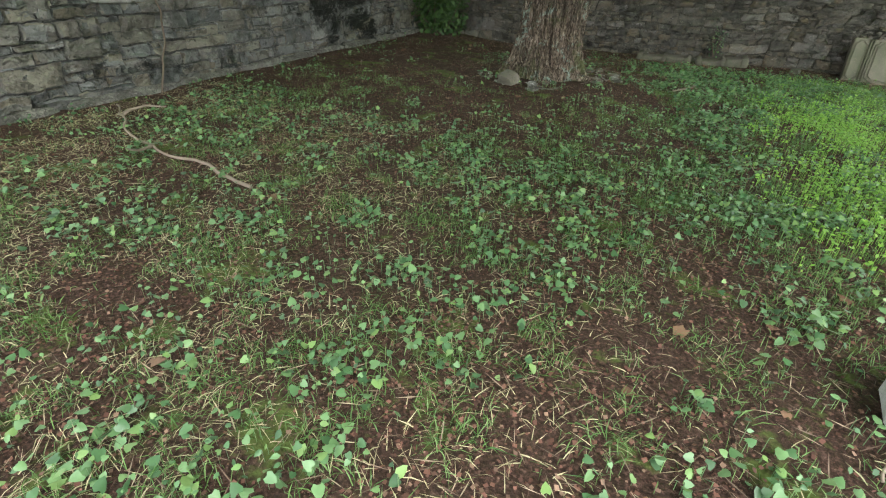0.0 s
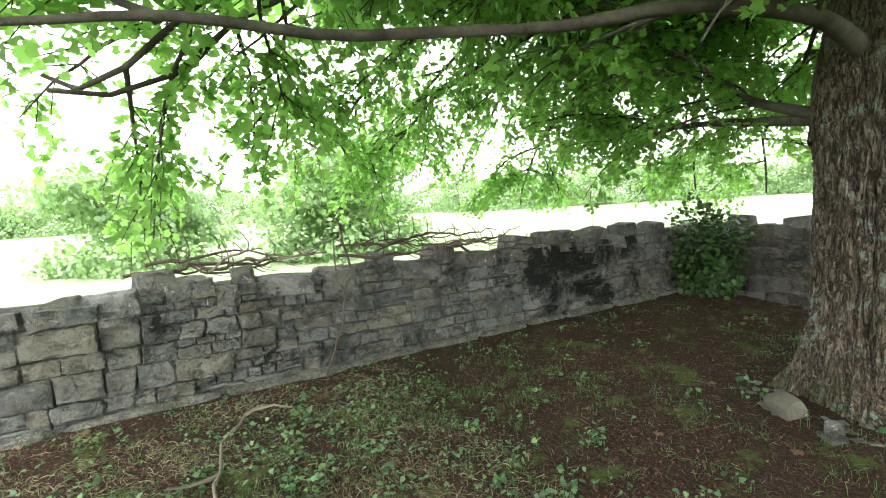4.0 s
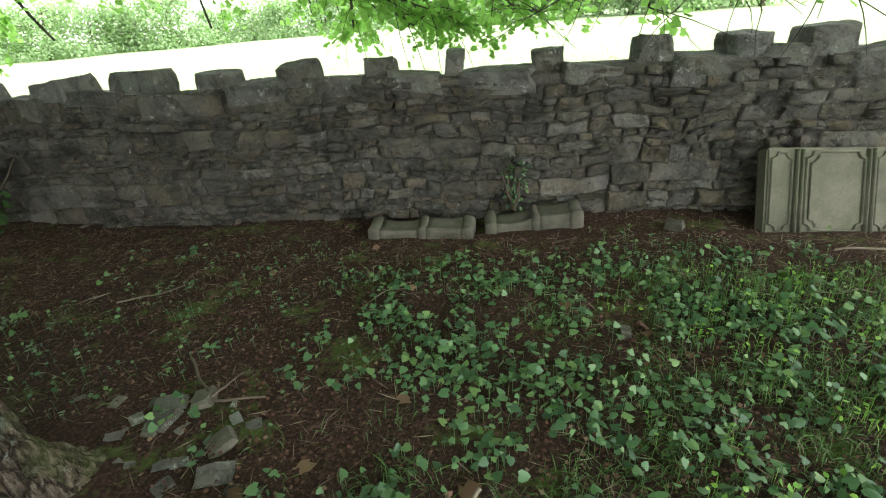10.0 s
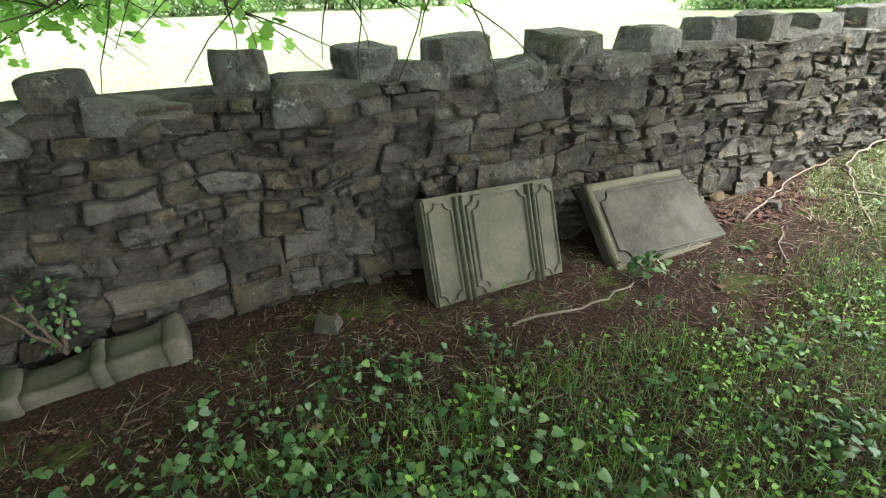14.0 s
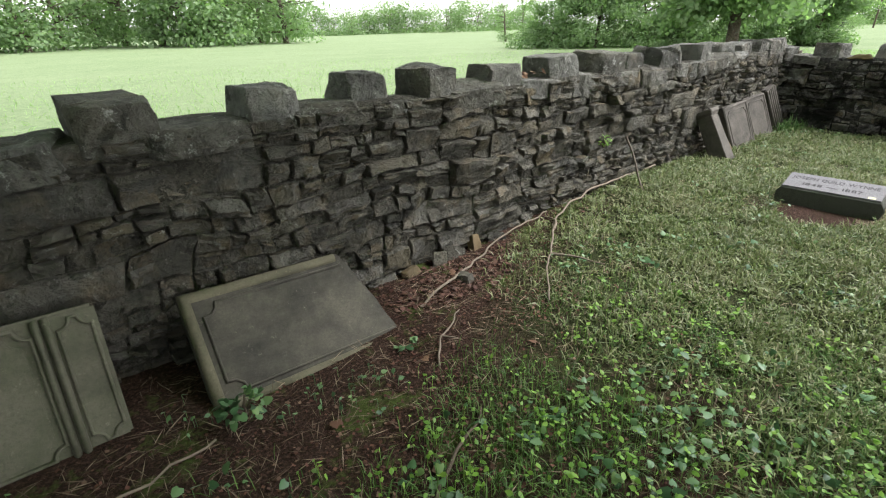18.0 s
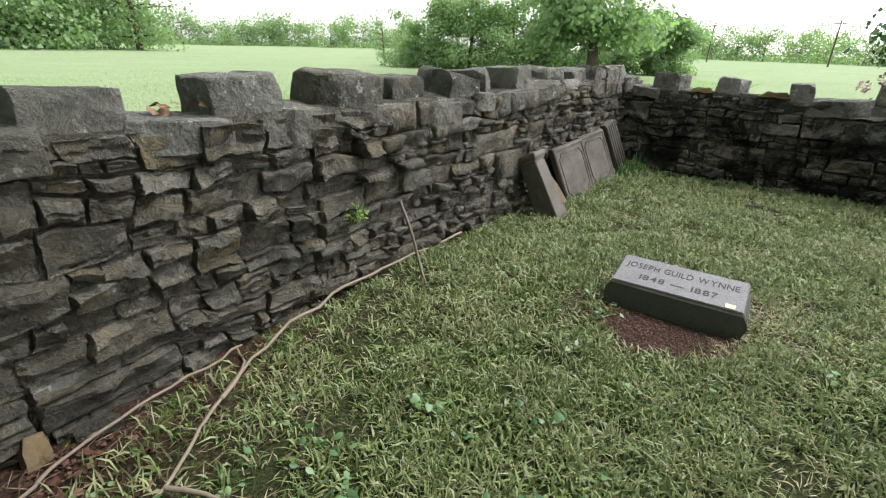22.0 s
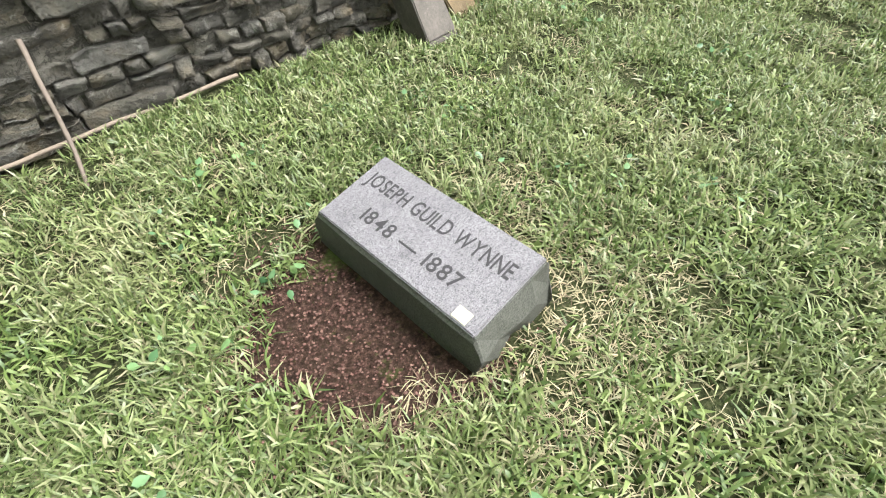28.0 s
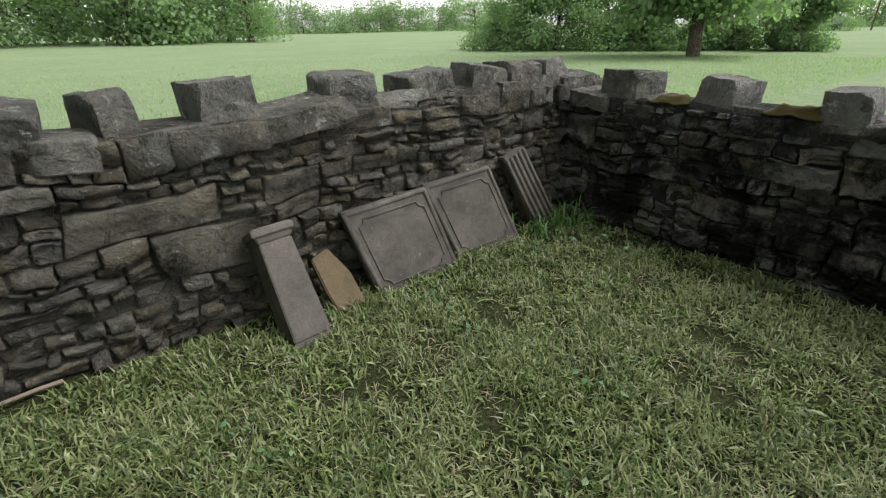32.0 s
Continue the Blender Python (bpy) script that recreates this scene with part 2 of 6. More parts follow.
M_STONE = stone_mat("limestone", [(0.075, 0.07, 0.058), (0.115, 0.108, 0.09), (0.095, 0.083, 0.06), (0.155, 0.148, 0.13), (0.085, 0.078, 0.063), (0.12, 0.115, 0.102), (0.066, 0.062, 0.052), (0.13, 0.12, 0.097)], stain_lo=0.57, lichen=(0.4, 0.4, 0.36))
M_STONE_W = stone_mat("pale_limestone", [(0.09, 0.096, 0.09), (0.155, 0.163, 0.153), (0.14, 0.128, 0.098), (0.205, 0.21, 0.198), (0.11, 0.114, 0.105), (0.19, 0.176, 0.138), (0.14, 0.148, 0.147)], stain=(0.012, 0.014, 0.011), stain_lo=0.58, warm_amt=0.25, dirt=((-5.15, 7.3, 0.95), 2.5))
M_STONE_E = stone_mat("blackened_limestone", [(0.09, 0.086, 0.077), (0.145, 0.139, 0.126), (0.105, 0.097, 0.082), (0.18, 0.174, 0.164)], stain=(0.008, 0.008, 0.007), stain_lo=0.48)
M_CAP = stone_mat("coping_limestone", [(0.1, 0.098, 0.086), (0.17, 0.167, 0.151), (0.125, 0.118, 0.1), (0.22, 0.217, 0.202)], stain_lo=0.6, lichen=(0.42, 0.42, 0.39), lichen_lo=0.61, warm_amt=0.2)


def mortar_mat(name, tone, stain_lo=0.58, dirt=None):
    m, nt, b = mat_base(name, 0.95)
    pos = world_pos(nt)
    n1 = noise_tex(nt, pos, 4, 7, 0.7, 0.4)
    n2 = noise_tex(nt, pos, 70, 5, 0.7)
    chip = noise_tex(nt, pos, 17, 8, 0.76, 0.6)
    col = mix(nt, grey(nt, n1, 0.38, 0.62), tuple(c * 0.38 for c in tone), tone)
    col = mix(nt, math_n(nt, "MULTIPLY", grey(nt, chip, 0.52, 0.36), 0.75), col, tuple(c * 0.25 for c in tone))
    col = mix(nt, math_n(nt, "MULTIPLY", grey(nt, chip, 0.56, 0.66), 0.6), col, tuple(min(1.0, c * 2.1) for c in tone))
    col = mix(nt, math_n(nt, "MULTIPLY", grey(nt, n2, 0.45, 0.7), 0.5), col, tuple(c * 0.35 for c in tone))
    st = grey(nt, stain_noise(nt, pos, dirt), stain_lo, stain_lo + 0.09)
    col = mix(nt, math_n(nt, "MULTIPLY", st, 0.9), col, (0.018, 0.02, 0.017))
    nt.links.new(col, b.inputs["Base Color"])
    bump_n(nt, b, math_n(nt, "ADD", math_n(nt, "MULTIPLY", chip, 1.2), math_n(nt, "ADD", n1, math_n(nt, "MULTIPLY", n2, 0.25))), 1.0, 0.06)
    return m


M_MORTAR = mortar_mat("old_mortar", (0.14, 0.131, 0.109))
M_MORTAR_W = mortar_mat("grey_mortar", (0.135, 0.137, 0.124), 0.6, ((-5.15, 7.3, 0.95), 2.5))
M_FOOT = mortar_mat("pale_footing", (0.24, 0.232, 0.2), 0.64)
M_MORTAR_E = mortar_mat("black_mortar", (0.085, 0.081, 0.073), 0.5)


def ground_mat():
    """Field grass outside, soil with litter and short turf inside."""
    m, nt, b = mat_base("earth_and_turf", 0.95)
    pos = world_pos(nt)
    xyz = nt.nodes.new("ShaderNodeSeparateXYZ")
    nt.links.new(pos, xyz.inputs[0])
    X, Y = xyz.outputs[0], xyz.outputs[1]
    fine = noise_tex(nt, pos, 60, 6, 0.75)
    mid = noise_tex(nt, pos, 9, 5, 0.7)
    big = noise_tex(nt, pos, 0.9, 4, 0.6)
    soil = ramp(nt, fine, [(0.34, (0.009, 0.006, 0.005)), (0.5, (0.032, 0.0185, 0.0135)), (0.6, (0.07, 0.039, 0.03)), (0.75, (0.15, 0.1, 0.08))])
    soil = mix(nt, math_n(nt, "MULTIPLY", grey(nt, mid, 0.4, 0.7), 0.5), soil, (0.045, 0.03, 0.022))
    moss = mix(nt, fine, (0.03, 0.045, 0.012), (0.085, 0.105, 0.03))
    soil = mix(nt, grey(nt, noise_tex(nt, pos, 2.3, 5, 0.75), 0.55, 0.63), soil, moss)
    # turf base kept near black: shade between the blades is in this colour
    turf = ramp(nt, fine, [(0.35, (0.009, 0.011, 0.005)), (0.5, (0.026, 0.032, 0.012)), (0.75, (0.085, 0.08, 0.042))])
    lawn = math_n(nt, "ADD", math_n(nt, "MULTIPLY", big, 2.2), math_n(nt, "MULTIPLY", X, 0.55))
    lawn = math_n(nt, "SUBTRACT", lawn, math_n(nt, "MULTIPLY", math_n(nt, "MAXIMUM", math_n(nt, "SUBTRACT", Y, 9.1), 0.0), 1.6))
    bare = nt.nodes.new("ShaderNodeVectorMath")
    bare.operation = "DISTANCE"
    bare.inputs[1].default_value = (8.08, 8.3, 0.05)
    nt.links.new(pos, bare.inputs[0])
    lawn = math_n(nt, "SUBTRACT", lawn, math_n(nt, "MULTIPLY", math_n(nt, "LESS_THAN", math_n(nt, "ADD", bare.outputs["Value"], math_n(nt, "MULTIPLY", mid, 0.3)), 0.58), 6.0))
    inner = mix(nt, grey(nt, math_n(nt, "MULTIPLY", lawn, 0.2), 0.7, 0.82), soil, turf)
    field_n = noise_tex(nt, pos, 0.16, 6, 0.7)
    field_f = noise_tex(nt, pos, 5, 5, 0.8)
    field = ramp(nt, field_f, [(0.3, (0.1, 0.14, 0.07)), (0.55, (0.155, 0.2, 0.105)), (0.75, (0.205, 0.25, 0.14))])
    field = mix(nt, math_n(nt, "MULTIPLY", grey(nt, field_n, 0.4, 0.7), 0.5), field, (0.2, 0.24, 0.14))
    out = nt.nodes.new("ShaderNodeMath")
    out.operation = "MULTIPLY"
    inx = math_n(nt, "MULTIPLY", math_n(nt, "GREATER_THAN", X, -5.5), math_n(nt, "LESS_THAN", X, 12.4))
    iny = math_n(nt, "MULTIPLY", math_n(nt, "GREATER_THAN", Y, -6.3), math_n(nt, "LESS_THAN", Y, 10.35))
    nt.links.new(inx, out.inputs[0])
    nt.links.new(iny, out.inputs[1])
    nt.links.new(mix(nt, out.outputs[0], field, inner), b.inputs["Base Color"])
    bump_n(nt, b, math_n(nt, "ADD", fine, mid), 0.8, 0.03)
    return m


M_GROUND = ground_mat()


def leaf_mat(name, tones, trans=0.45, rough_v=0.5, per=island_rand, patchy=0.0):
    m, nt, b = mat_base(name, rough_v)
    b.inputs["Specular IOR Level"].default_value = 0.28
    pos = world_pos(nt)
    col = ramp(nt, per(nt), [(i / (len(tones) - 1), t) for i, t in enumerate(tones)])
    col = mix(nt, math_n(nt, "MULTIPLY", noise_tex(nt, pos, 55, 3), 0.35), col, tuple(c * 0.45 for c in tones[0]))
    if patchy:
        col = mix(nt, math_n(nt, "MULTIPLY", grey(nt, noise_tex(nt, pos, 3.2, 5, 0.65), 0.4, 0.62), patchy), col, tuple(c * 0.5 for c in tones[1]))
        col = mix(nt, math_n(nt, "MULTIPLY", grey(nt, noise_tex(nt, pos, 1.5, 5, 0.7), 0.5, 0.7), patchy * 0.9), col, (0.25, 0.24, 0.13))
    nt.links.new(col, b.inputs["Base Color"])
    tr = nt.nodes.new("ShaderNodeBsdfTranslucent")
    nt.links.new(mix(nt, 0.75, col, (0.38, 0.68, 0.16), "MIX") if trans > 0.3 else col, tr.inputs["Color"])
    ms = node(nt, "ShaderNodeMixShader", Fac=trans)
    nt.links.new(b.outputs[0], ms.inputs[1])
    nt.links.new(tr.outputs[0], ms.inputs[2])
    nt.links.new(ms.outputs[0], nt.nodes["Material Output"].inputs["Surface"])
    return m


M_MAPLE = leaf_mat("maple_leaf", [(0.06, 0.14, 0.026), (0.095, 0.205, 0.038), (0.14, 0.26, 0.047), (0.07, 0.16, 0.035)], 0.72)
M_VIOLET = leaf_mat("violet_leaf", [(0.03, 0.068, 0.028), (0.06, 0.128, 0.054), (0.098, 0.178, 0.078), (0.108, 0.19, 0.08), (0.15, 0.235, 0.075)], 0.22, 0.4)
M_GRASS = leaf_mat("grass_blade", [(0.045, 0.075, 0.022), (0.11, 0.15, 0.048), (0.17, 0.215, 0.08), (0.205, 0.245, 0.105), (0.245, 0.265, 0.13), (0.285, 0.255, 0.16)], 0.28, 0.42, patchy=0.35)
# foliage tones lifted beyond leaf green, with the distance haze put into the colour
M_FAR_HAZE = leaf_mat("hazed_far_foliage", [(0.085, 0.135, 0.07), (0.13, 0.185, 0.095), (0.175, 0.23, 0.125)], 0.35, 0.7)
M_IVY = leaf_mat("ivy_leaf", [(0.025, 0.06, 0.018), (0.045, 0.095, 0.025), (0.07, 0.13, 0.035)], 0.25, 0.45)
M_DEAD = leaf_mat("dead_leaf", [(0.07, 0.035, 0.022), (0.12, 0.06, 0.037), (0.19, 0.115, 0.07), (0.09, 0.055, 0.042)], 0.1, 0.8)
M_CRUMB = leaf_mat("leaf_crumb", [(0.04, 0.018, 0.012), (0.08, 0.034, 0.023), (0.13, 0.06, 0.042), (0.06, 0.032, 0.022), (0.2, 0.125, 0.088)], 0.05, 0.9)
M_TWIG = leaf_mat("dry_twig", [(0.075, 0.048, 0.034), (0.14, 0.1, 0.07), (0.27, 0.21, 0.15), (0.06, 0.04, 0.03)], 0.0, 0.9)


def bark_mat():
    m, nt, b = mat_base("maple_bark", 0.95)
    pos = world_pos(nt)
    wob = node(nt, "ShaderNodeTexNoise", Scale=5.0, Detail=4.0, Roughness=0.6)
    nt.links.new(pos, wob.inputs["Vector"])
    mp = node(nt, "ShaderNodeMapping")
    mp.inputs["Scale"].default_value = (1, 1, 0.19)
    nt.links.new(mix(nt, 0.06, pos, wob.outputs["Color"]), mp.inputs["Vector"])
    strand = noise_tex(nt, mp.outputs[0], 42, 6, 0.7, 0.3)
    furrow = grey(nt, math_n(nt, "ABSOLUTE", math_n(nt, "SUBTRACT", noise_tex(nt, mp.outputs[0], 23, 3, 0.55, 0.2), 0.5)), 0.0, 0.06)
    mp2 = node(nt, "ShaderNodeMapping")
    mp2.inputs["Scale"].default_value = (1, 1, 0.45)
    nt.links.new(pos, mp2.inputs["Vector"])
    flake = noise_tex(nt, mp2.outputs[0], 70, 7, 0.75, 0.4)
    fine = noise_tex(nt, pos, 150, 5, 0.7)
    col = ramp(nt, strand, [(0.34, (0.05, 0.038, 0.029)), (0.5, (0.14, 0.108, 0.081)), (0.62, (0.27, 0.222, 0.175)), (0.74, (0.42, 0.37, 0.31))])
    col = mix(nt, furrow, (0.024, 0.018, 0.014), col)
    col = mix(nt, math_n(nt, "MULTIPLY", grey(nt, flake, 0.55, 0.4), 0.6), col, (0.045, 0.034, 0.026))
    col = mix(nt, math_n(nt, "MULTIPLY", grey(nt, fine, 0.45, 0.7), 0.3), col, (0.04, 0.03, 0.024))
    tint = noise_tex(nt, pos, 1.6, 4, 0.6)
    col = mix(nt, math_n(nt, "MULTIPLY", grey(nt, tint, 0.45, 0.65), 0.4), col, mix(nt, 0.6, col, (0.06, 0.062, 0.055)))
    li = grey(nt, noise_tex(nt, pos, 5, 9, 0.82, 0.6), 0.55, 0.6)
    col = mix(nt, math_n(nt, "MULTIPLY", math_n(nt, "MULTIPLY", li, furrow), 0.6), col, (0.24, 0.34, 0.29))
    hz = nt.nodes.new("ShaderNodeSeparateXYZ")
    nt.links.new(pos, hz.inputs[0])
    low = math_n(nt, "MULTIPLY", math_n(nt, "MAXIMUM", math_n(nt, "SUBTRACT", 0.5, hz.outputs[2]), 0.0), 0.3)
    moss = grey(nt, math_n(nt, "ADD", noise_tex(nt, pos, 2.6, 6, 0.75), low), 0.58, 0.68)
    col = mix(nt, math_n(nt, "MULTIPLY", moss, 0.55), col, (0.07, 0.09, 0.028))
    nt.links.new(col, b.inputs["Base Color"])
    h = math_n(nt, "ADD", math_n(nt, "MULTIPLY", furrow, 0.5), math_n(nt, "ADD", math_n(nt, "MULTIPLY", strand, 1.1), math_n(nt, "ADD", math_n(nt, "MULTIPLY", flake, 0.7), math_n(nt, "MULTIPLY", fine, 0.25))))
    bump_n(nt, b, h, 1.0, 0.035)
    return m


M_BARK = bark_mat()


def carved_mat(name, tone, green, stain_s=2.5):
    m, nt, b = mat_base(name, 0.85)
    pos = world_pos(nt)
    col = mix(nt, grey(nt, noise_tex(nt, pos, 3.5, 6, 0.7), 0.35, 0.7), tone, green)
    col = mix(nt, math_n(nt, "MULTIPLY", grey(nt, noise_tex(nt, pos, stain_s, 6, 0.7, 0.5), 0.5, 0.7), 0.75), col, tuple(c * 0.3 for c in tone))
    fine = noise_tex(nt, pos, 70, 6, 0.8)
    col = mix(nt, math_n(nt, "MULTIPLY", grey(nt, fine, 0.48, 0.66), 0.55), col, tuple(c * 0.4 for c in tone))
    col = mix(nt, math_n(nt, "MULTIPLY", grey(nt, noise_tex(nt, pos, 24, 7, 0.8), 0.6, 0.68), 0.5), col, tuple(min(1.0, c * 2.0) for c in tone))
    nt.links.new(col, b.inputs["Base Color"])
    bump_n(nt, b, math_n(nt, "ADD", fine, noise_tex(nt, pos, 12, 6, 0.7)), 0.45, 0.01)
    return m


M_SLAB_A = carved_mat("mossy_carved_stone", (0.115, 0.107, 0.08), (0.058, 0.062, 0.037))
M_SLAB_B = carved_mat("weathered_marble", (0.085, 0.077, 0.06), (0.022, 0.021, 0.018), 1.6)
M_SLAB_R = carved_mat("olive_lichened_rim", (0.105, 0.095, 0.062), (0.062, 0.058, 0.036), 3.0)
M_SLAB_C = carved_mat("grey_marble", (0.105, 0.092, 0.079), (0.04, 0.036, 0.031), 4.5)
M_RUST = carved_mat("ochre_stone", (0.12, 0.083, 0.042), (0.072, 0.057, 0.034))
M_BLOCK = carved_mat("lichened_block", (0.1, 0.09, 0.07), (0.042, 0.045, 0.03), 3.5)


def granite_mat(name, lo, hi):
    m, nt, b = mat_base(name, 0.6)
    pos = world_pos(nt)
    v = node(nt, "ShaderNodeTexVoronoi", Scale=330.0)
    nt.links.new(pos, v.inputs["Vector"])
    sep = nt.nodes.new("ShaderNodeSeparateColor")
    nt.links.new(v.outputs["Color"], sep.inputs[0])
    col = ramp(nt, sep.outputs[0], [(0.0, lo), (0.35, tuple((a + c) / 2 for a, c in zip(lo, hi))), (1.0, hi)])
    col = mix(nt, math_n(nt, "MULTIPLY", grey(nt, noise_tex(nt, pos, 9, 6, 0.7), 0.45, 0.75), 0.35), col, tuple(c * 0.6 for c in lo))
    nt.links.new(col, b.inputs["Base Color"])
    bump_n(nt, b, noise_tex(nt, pos, 150, 4), 0.3, 0.004)
    return m


M_GRANITE = granite_mat("grey_granite", (0.05, 0.047, 0.051), (0.15, 0.142, 0.152))
# rough sides: same granite, darkened for facing away from the sun
M_GRANITE_SHADED = granite_mat("shaded_rough_granite", (0.018, 0.019, 0.015), (0.075, 0.076, 0.064))


def plain_mat(name, col, rough_v=0.8, var=0.3):
    m, nt, b = mat_base(name, rough_v)
    pos = world_pos(nt)
    nt.links.new(mix(nt, math_n(nt, "MULTIPLY", noise_tex(nt, pos, 20, 5, 0.7), var * 2), col, tuple(c * 0.4 for c in col)), b.inputs["Base Color"])
    return m


# near-black colour for the shade in engraved letters; nothing is cut into the face
M_LETTER_SHADE = plain_mat("letter_recess_shade", (0.028, 0.026, 0.028))
M_BRANCH = plain_mat("peeled_branch", (0.2, 0.158, 0.122), 0.8, 0.5)
M_TWIGWOOD = plain_mat("grey_stick", (0.15, 0.118, 0.095), 0.85, 0.5)
M_BRANCH_D = plain_mat("dark_branch", (0.105, 0.082, 0.063), 0.9, 0.35)


def limb_mat():
    m, nt, b = mat_base("smooth_limb_bark", 0.92)
    pos = world_pos(nt)
    n1, n2 = noise_tex(nt, pos, 4, 6, 0.7), noise_tex(nt, pos, 60, 6, 0.75)
    col = ramp(nt, n1, [(0.35, (0.045, 0.041, 0.031)), (0.55, (0.085, 0.077, 0.06)), (0.72, (0.13, 0.125, 0.1))])
    col = mix(nt, math_n(nt, "MULTIPLY", grey(nt, n2, 0.6, 0.4), 0.5), col, (0.03, 0.026, 0.02))
    nt.links.new(col, b.inputs["Base Color"])
    bump_n(nt, b, math_n(nt, "ADD", n1, n2), 0.8, 0.015)
    return m


M_LIMB = limb_mat()


# ---- ground ----
def axis(lo, hi, step, out):
    mid_a = np.arange(lo, hi + 1e-6, step)
    grow = step * (1.22 ** np.arange(1, 60))
    a = np.cumsum(grow)
    a = a[a < out]
    return np.concatenate([lo - a[::-1], mid_a, hi + a])


gx, gy = axis(-5.4, 12.4, 0.09, 2600), axis(-1.0, 10.3, 0.09, 2600)
GX, GY = np.meshgrid(gx, gy, indexing="ij")
GZ = ground_z(GX, GY)
ni, nj = GX.shape
ii, jj = np.meshgrid(np.arange(ni - 1), np.arange(nj - 1), indexing="ij")
quads = np.stack([ii * nj + jj, (ii + 1) * nj + jj, (ii + 1) * nj + jj + 1, ii * nj + jj + 1], -1)
tagged(new("ground", fast_mesh("ground", np.stack([GX, GY, GZ], -1).reshape(-1, 3), quads, 4, M_GROUND, True)),
       "brown soil, patchy lawn and pale green field", "ground", kind="structure")


# ---- dry-laid looking rubble walls ----
def stone_mesh(w, h, d, seed, nx=5, nz=3, bulge=0.02, relief=1.0):
    """A rough split stone, face towards -y, w wide, h high, its back at y = d."""
    rng = np.random.default_rng(seed)
    ch = min(min(w, h) * 0.08, 0.009)
    us = np.concatenate([[0, ch / w], np.linspace(0, 1, nx)[1:-1] * 0.9 + 0.05, [1 - ch / w, 1]])
    vs = np.concatenate([[0, ch / h], np.linspace(0, 1, nz)[1:-1] * 0.8 + 0.1, [1 - ch / h, 1]])
    U, Vv = np.meshgrid(us, vs, indexing="ij")
    X, Z = (U - 0.5) * w, Vv * h
    skew = rng.uniform(-0.12, 0.12, 4) * min(w, h)
    X = X + skew[0] * (Vv - 0.5) + skew[1] * (Vv - 0.5) ** 2
    Z = Z + skew[2] * (U - 0.5) * 0.6 + skew[3] * (np.abs(U - 0.5) * 2) ** 2 * 0.5
    edge = np.minimum(np.minimum(U, 1 - U) * w, np.minimum(Vv, 1 - Vv) * h)
    Y = -bulge * np.clip(edge / ch, 0, 1)
    P = np.stack([X, Z, 0 * X], -1).reshape(-1, 3)
    n1 = fbm(P * 8 + seed * 3.1, 3).reshape(X.shape) - 0.5
    layer = P * np.array([3.0, 16.0, 1.0]) + seed * 1.7
    step = np.floor(vnoise(layer) * 4).reshape(X.shape) / 4 - 0.4
    tip_u, tip_v = rng.normal(0, 0.03), rng.normal(0, 0.03)
    Y = Y - relief * (n1 * 0.075 + step * 0.065 + tip_u * (U - 0.5) + tip_v * (Vv - 0.5)) * np.clip(edge / ch, 0.25, 1)
    jit = (rng.random(X.shape) - 0.5) * ch * 1.1
    X, Z = X + jit, Z + (rng.random(X.shape) - 0.5) * ch * 1.1
    n, k = X.shape
    V = np.stack([X, Y, Z], -1).reshape(-1, 3)
    i, j = np.meshgrid(np.arange(n - 1), np.arange(k - 1), indexing="ij")
    F = np.stack([i * k + j, (i + 1) * k + j, (i + 1) * k + j + 1, i * k + j + 1], -1).reshape(-1, 4).tolist()
    rim = [a * k for a in range(n)] + [(n - 1) * k + b for b in range(1, k)] + [a * k + k - 1 for a in range(n - 2, -1, -1)] + [b for b in range(k - 2, 0, -1)]
    back = V[rim].copy()
    back[:, 1] = d
    base = len(V)
    V = np.concatenate([V, back])
    m = len(rim)
    F += [[rim[(a + 1) % m], rim[a], base + a, base + (a + 1) % m] for a in range(m)]
    return V, F


def lump_mesh(w, d, h, seed, taper=0.85, amount=0.1, cuts=3):
    """A loose rough block on its base, w by d by h."""
    rng = np.random.default_rng(seed)
    bm = bmesh.new()
    box(bm, -w / 2, -d / 2, 0, w / 2, d / 2, h)
    bmesh.ops.subdivide_edges(bm, edges=bm.edges[:], cuts=cuts, use_grid_fill=True)
    s = min(w, d, h)
    co = np.array([v.co[:] for v in bm.verts])
    t = (co[:, 2] / h)[:, None]
    co[:, :2] *= 1 - (1 - taper) * t
    co[:, 0] += rng.uniform(-0.12, 0.12) * w * t[:, 0]
    c = np.array([0, 0, h / 2])
    half = np.array([w / 2, d / 2, h / 2])
    e = np.sort(np.abs((co - c) / half), axis=1)
    co = c + (co - c) * (1 - 0.16 * smooth(0.8, 1.0, e[:, 1]) * smooth(0.9, 1.0, e[:, 2]))[:, None]
    n = np.stack([fbm(co * (1.1 / s) + seed * 5.3 + 40 * a, 2) - 0.5 for a in range(3)], -1)
    co = co + n * s * amount * 3
    co[:, 2] = np.maximum(co[:, 2], 0) if h < 0.05 else co[:, 2]
    for v, p in zip(bm.verts, co):
        v.co = p
    return bm


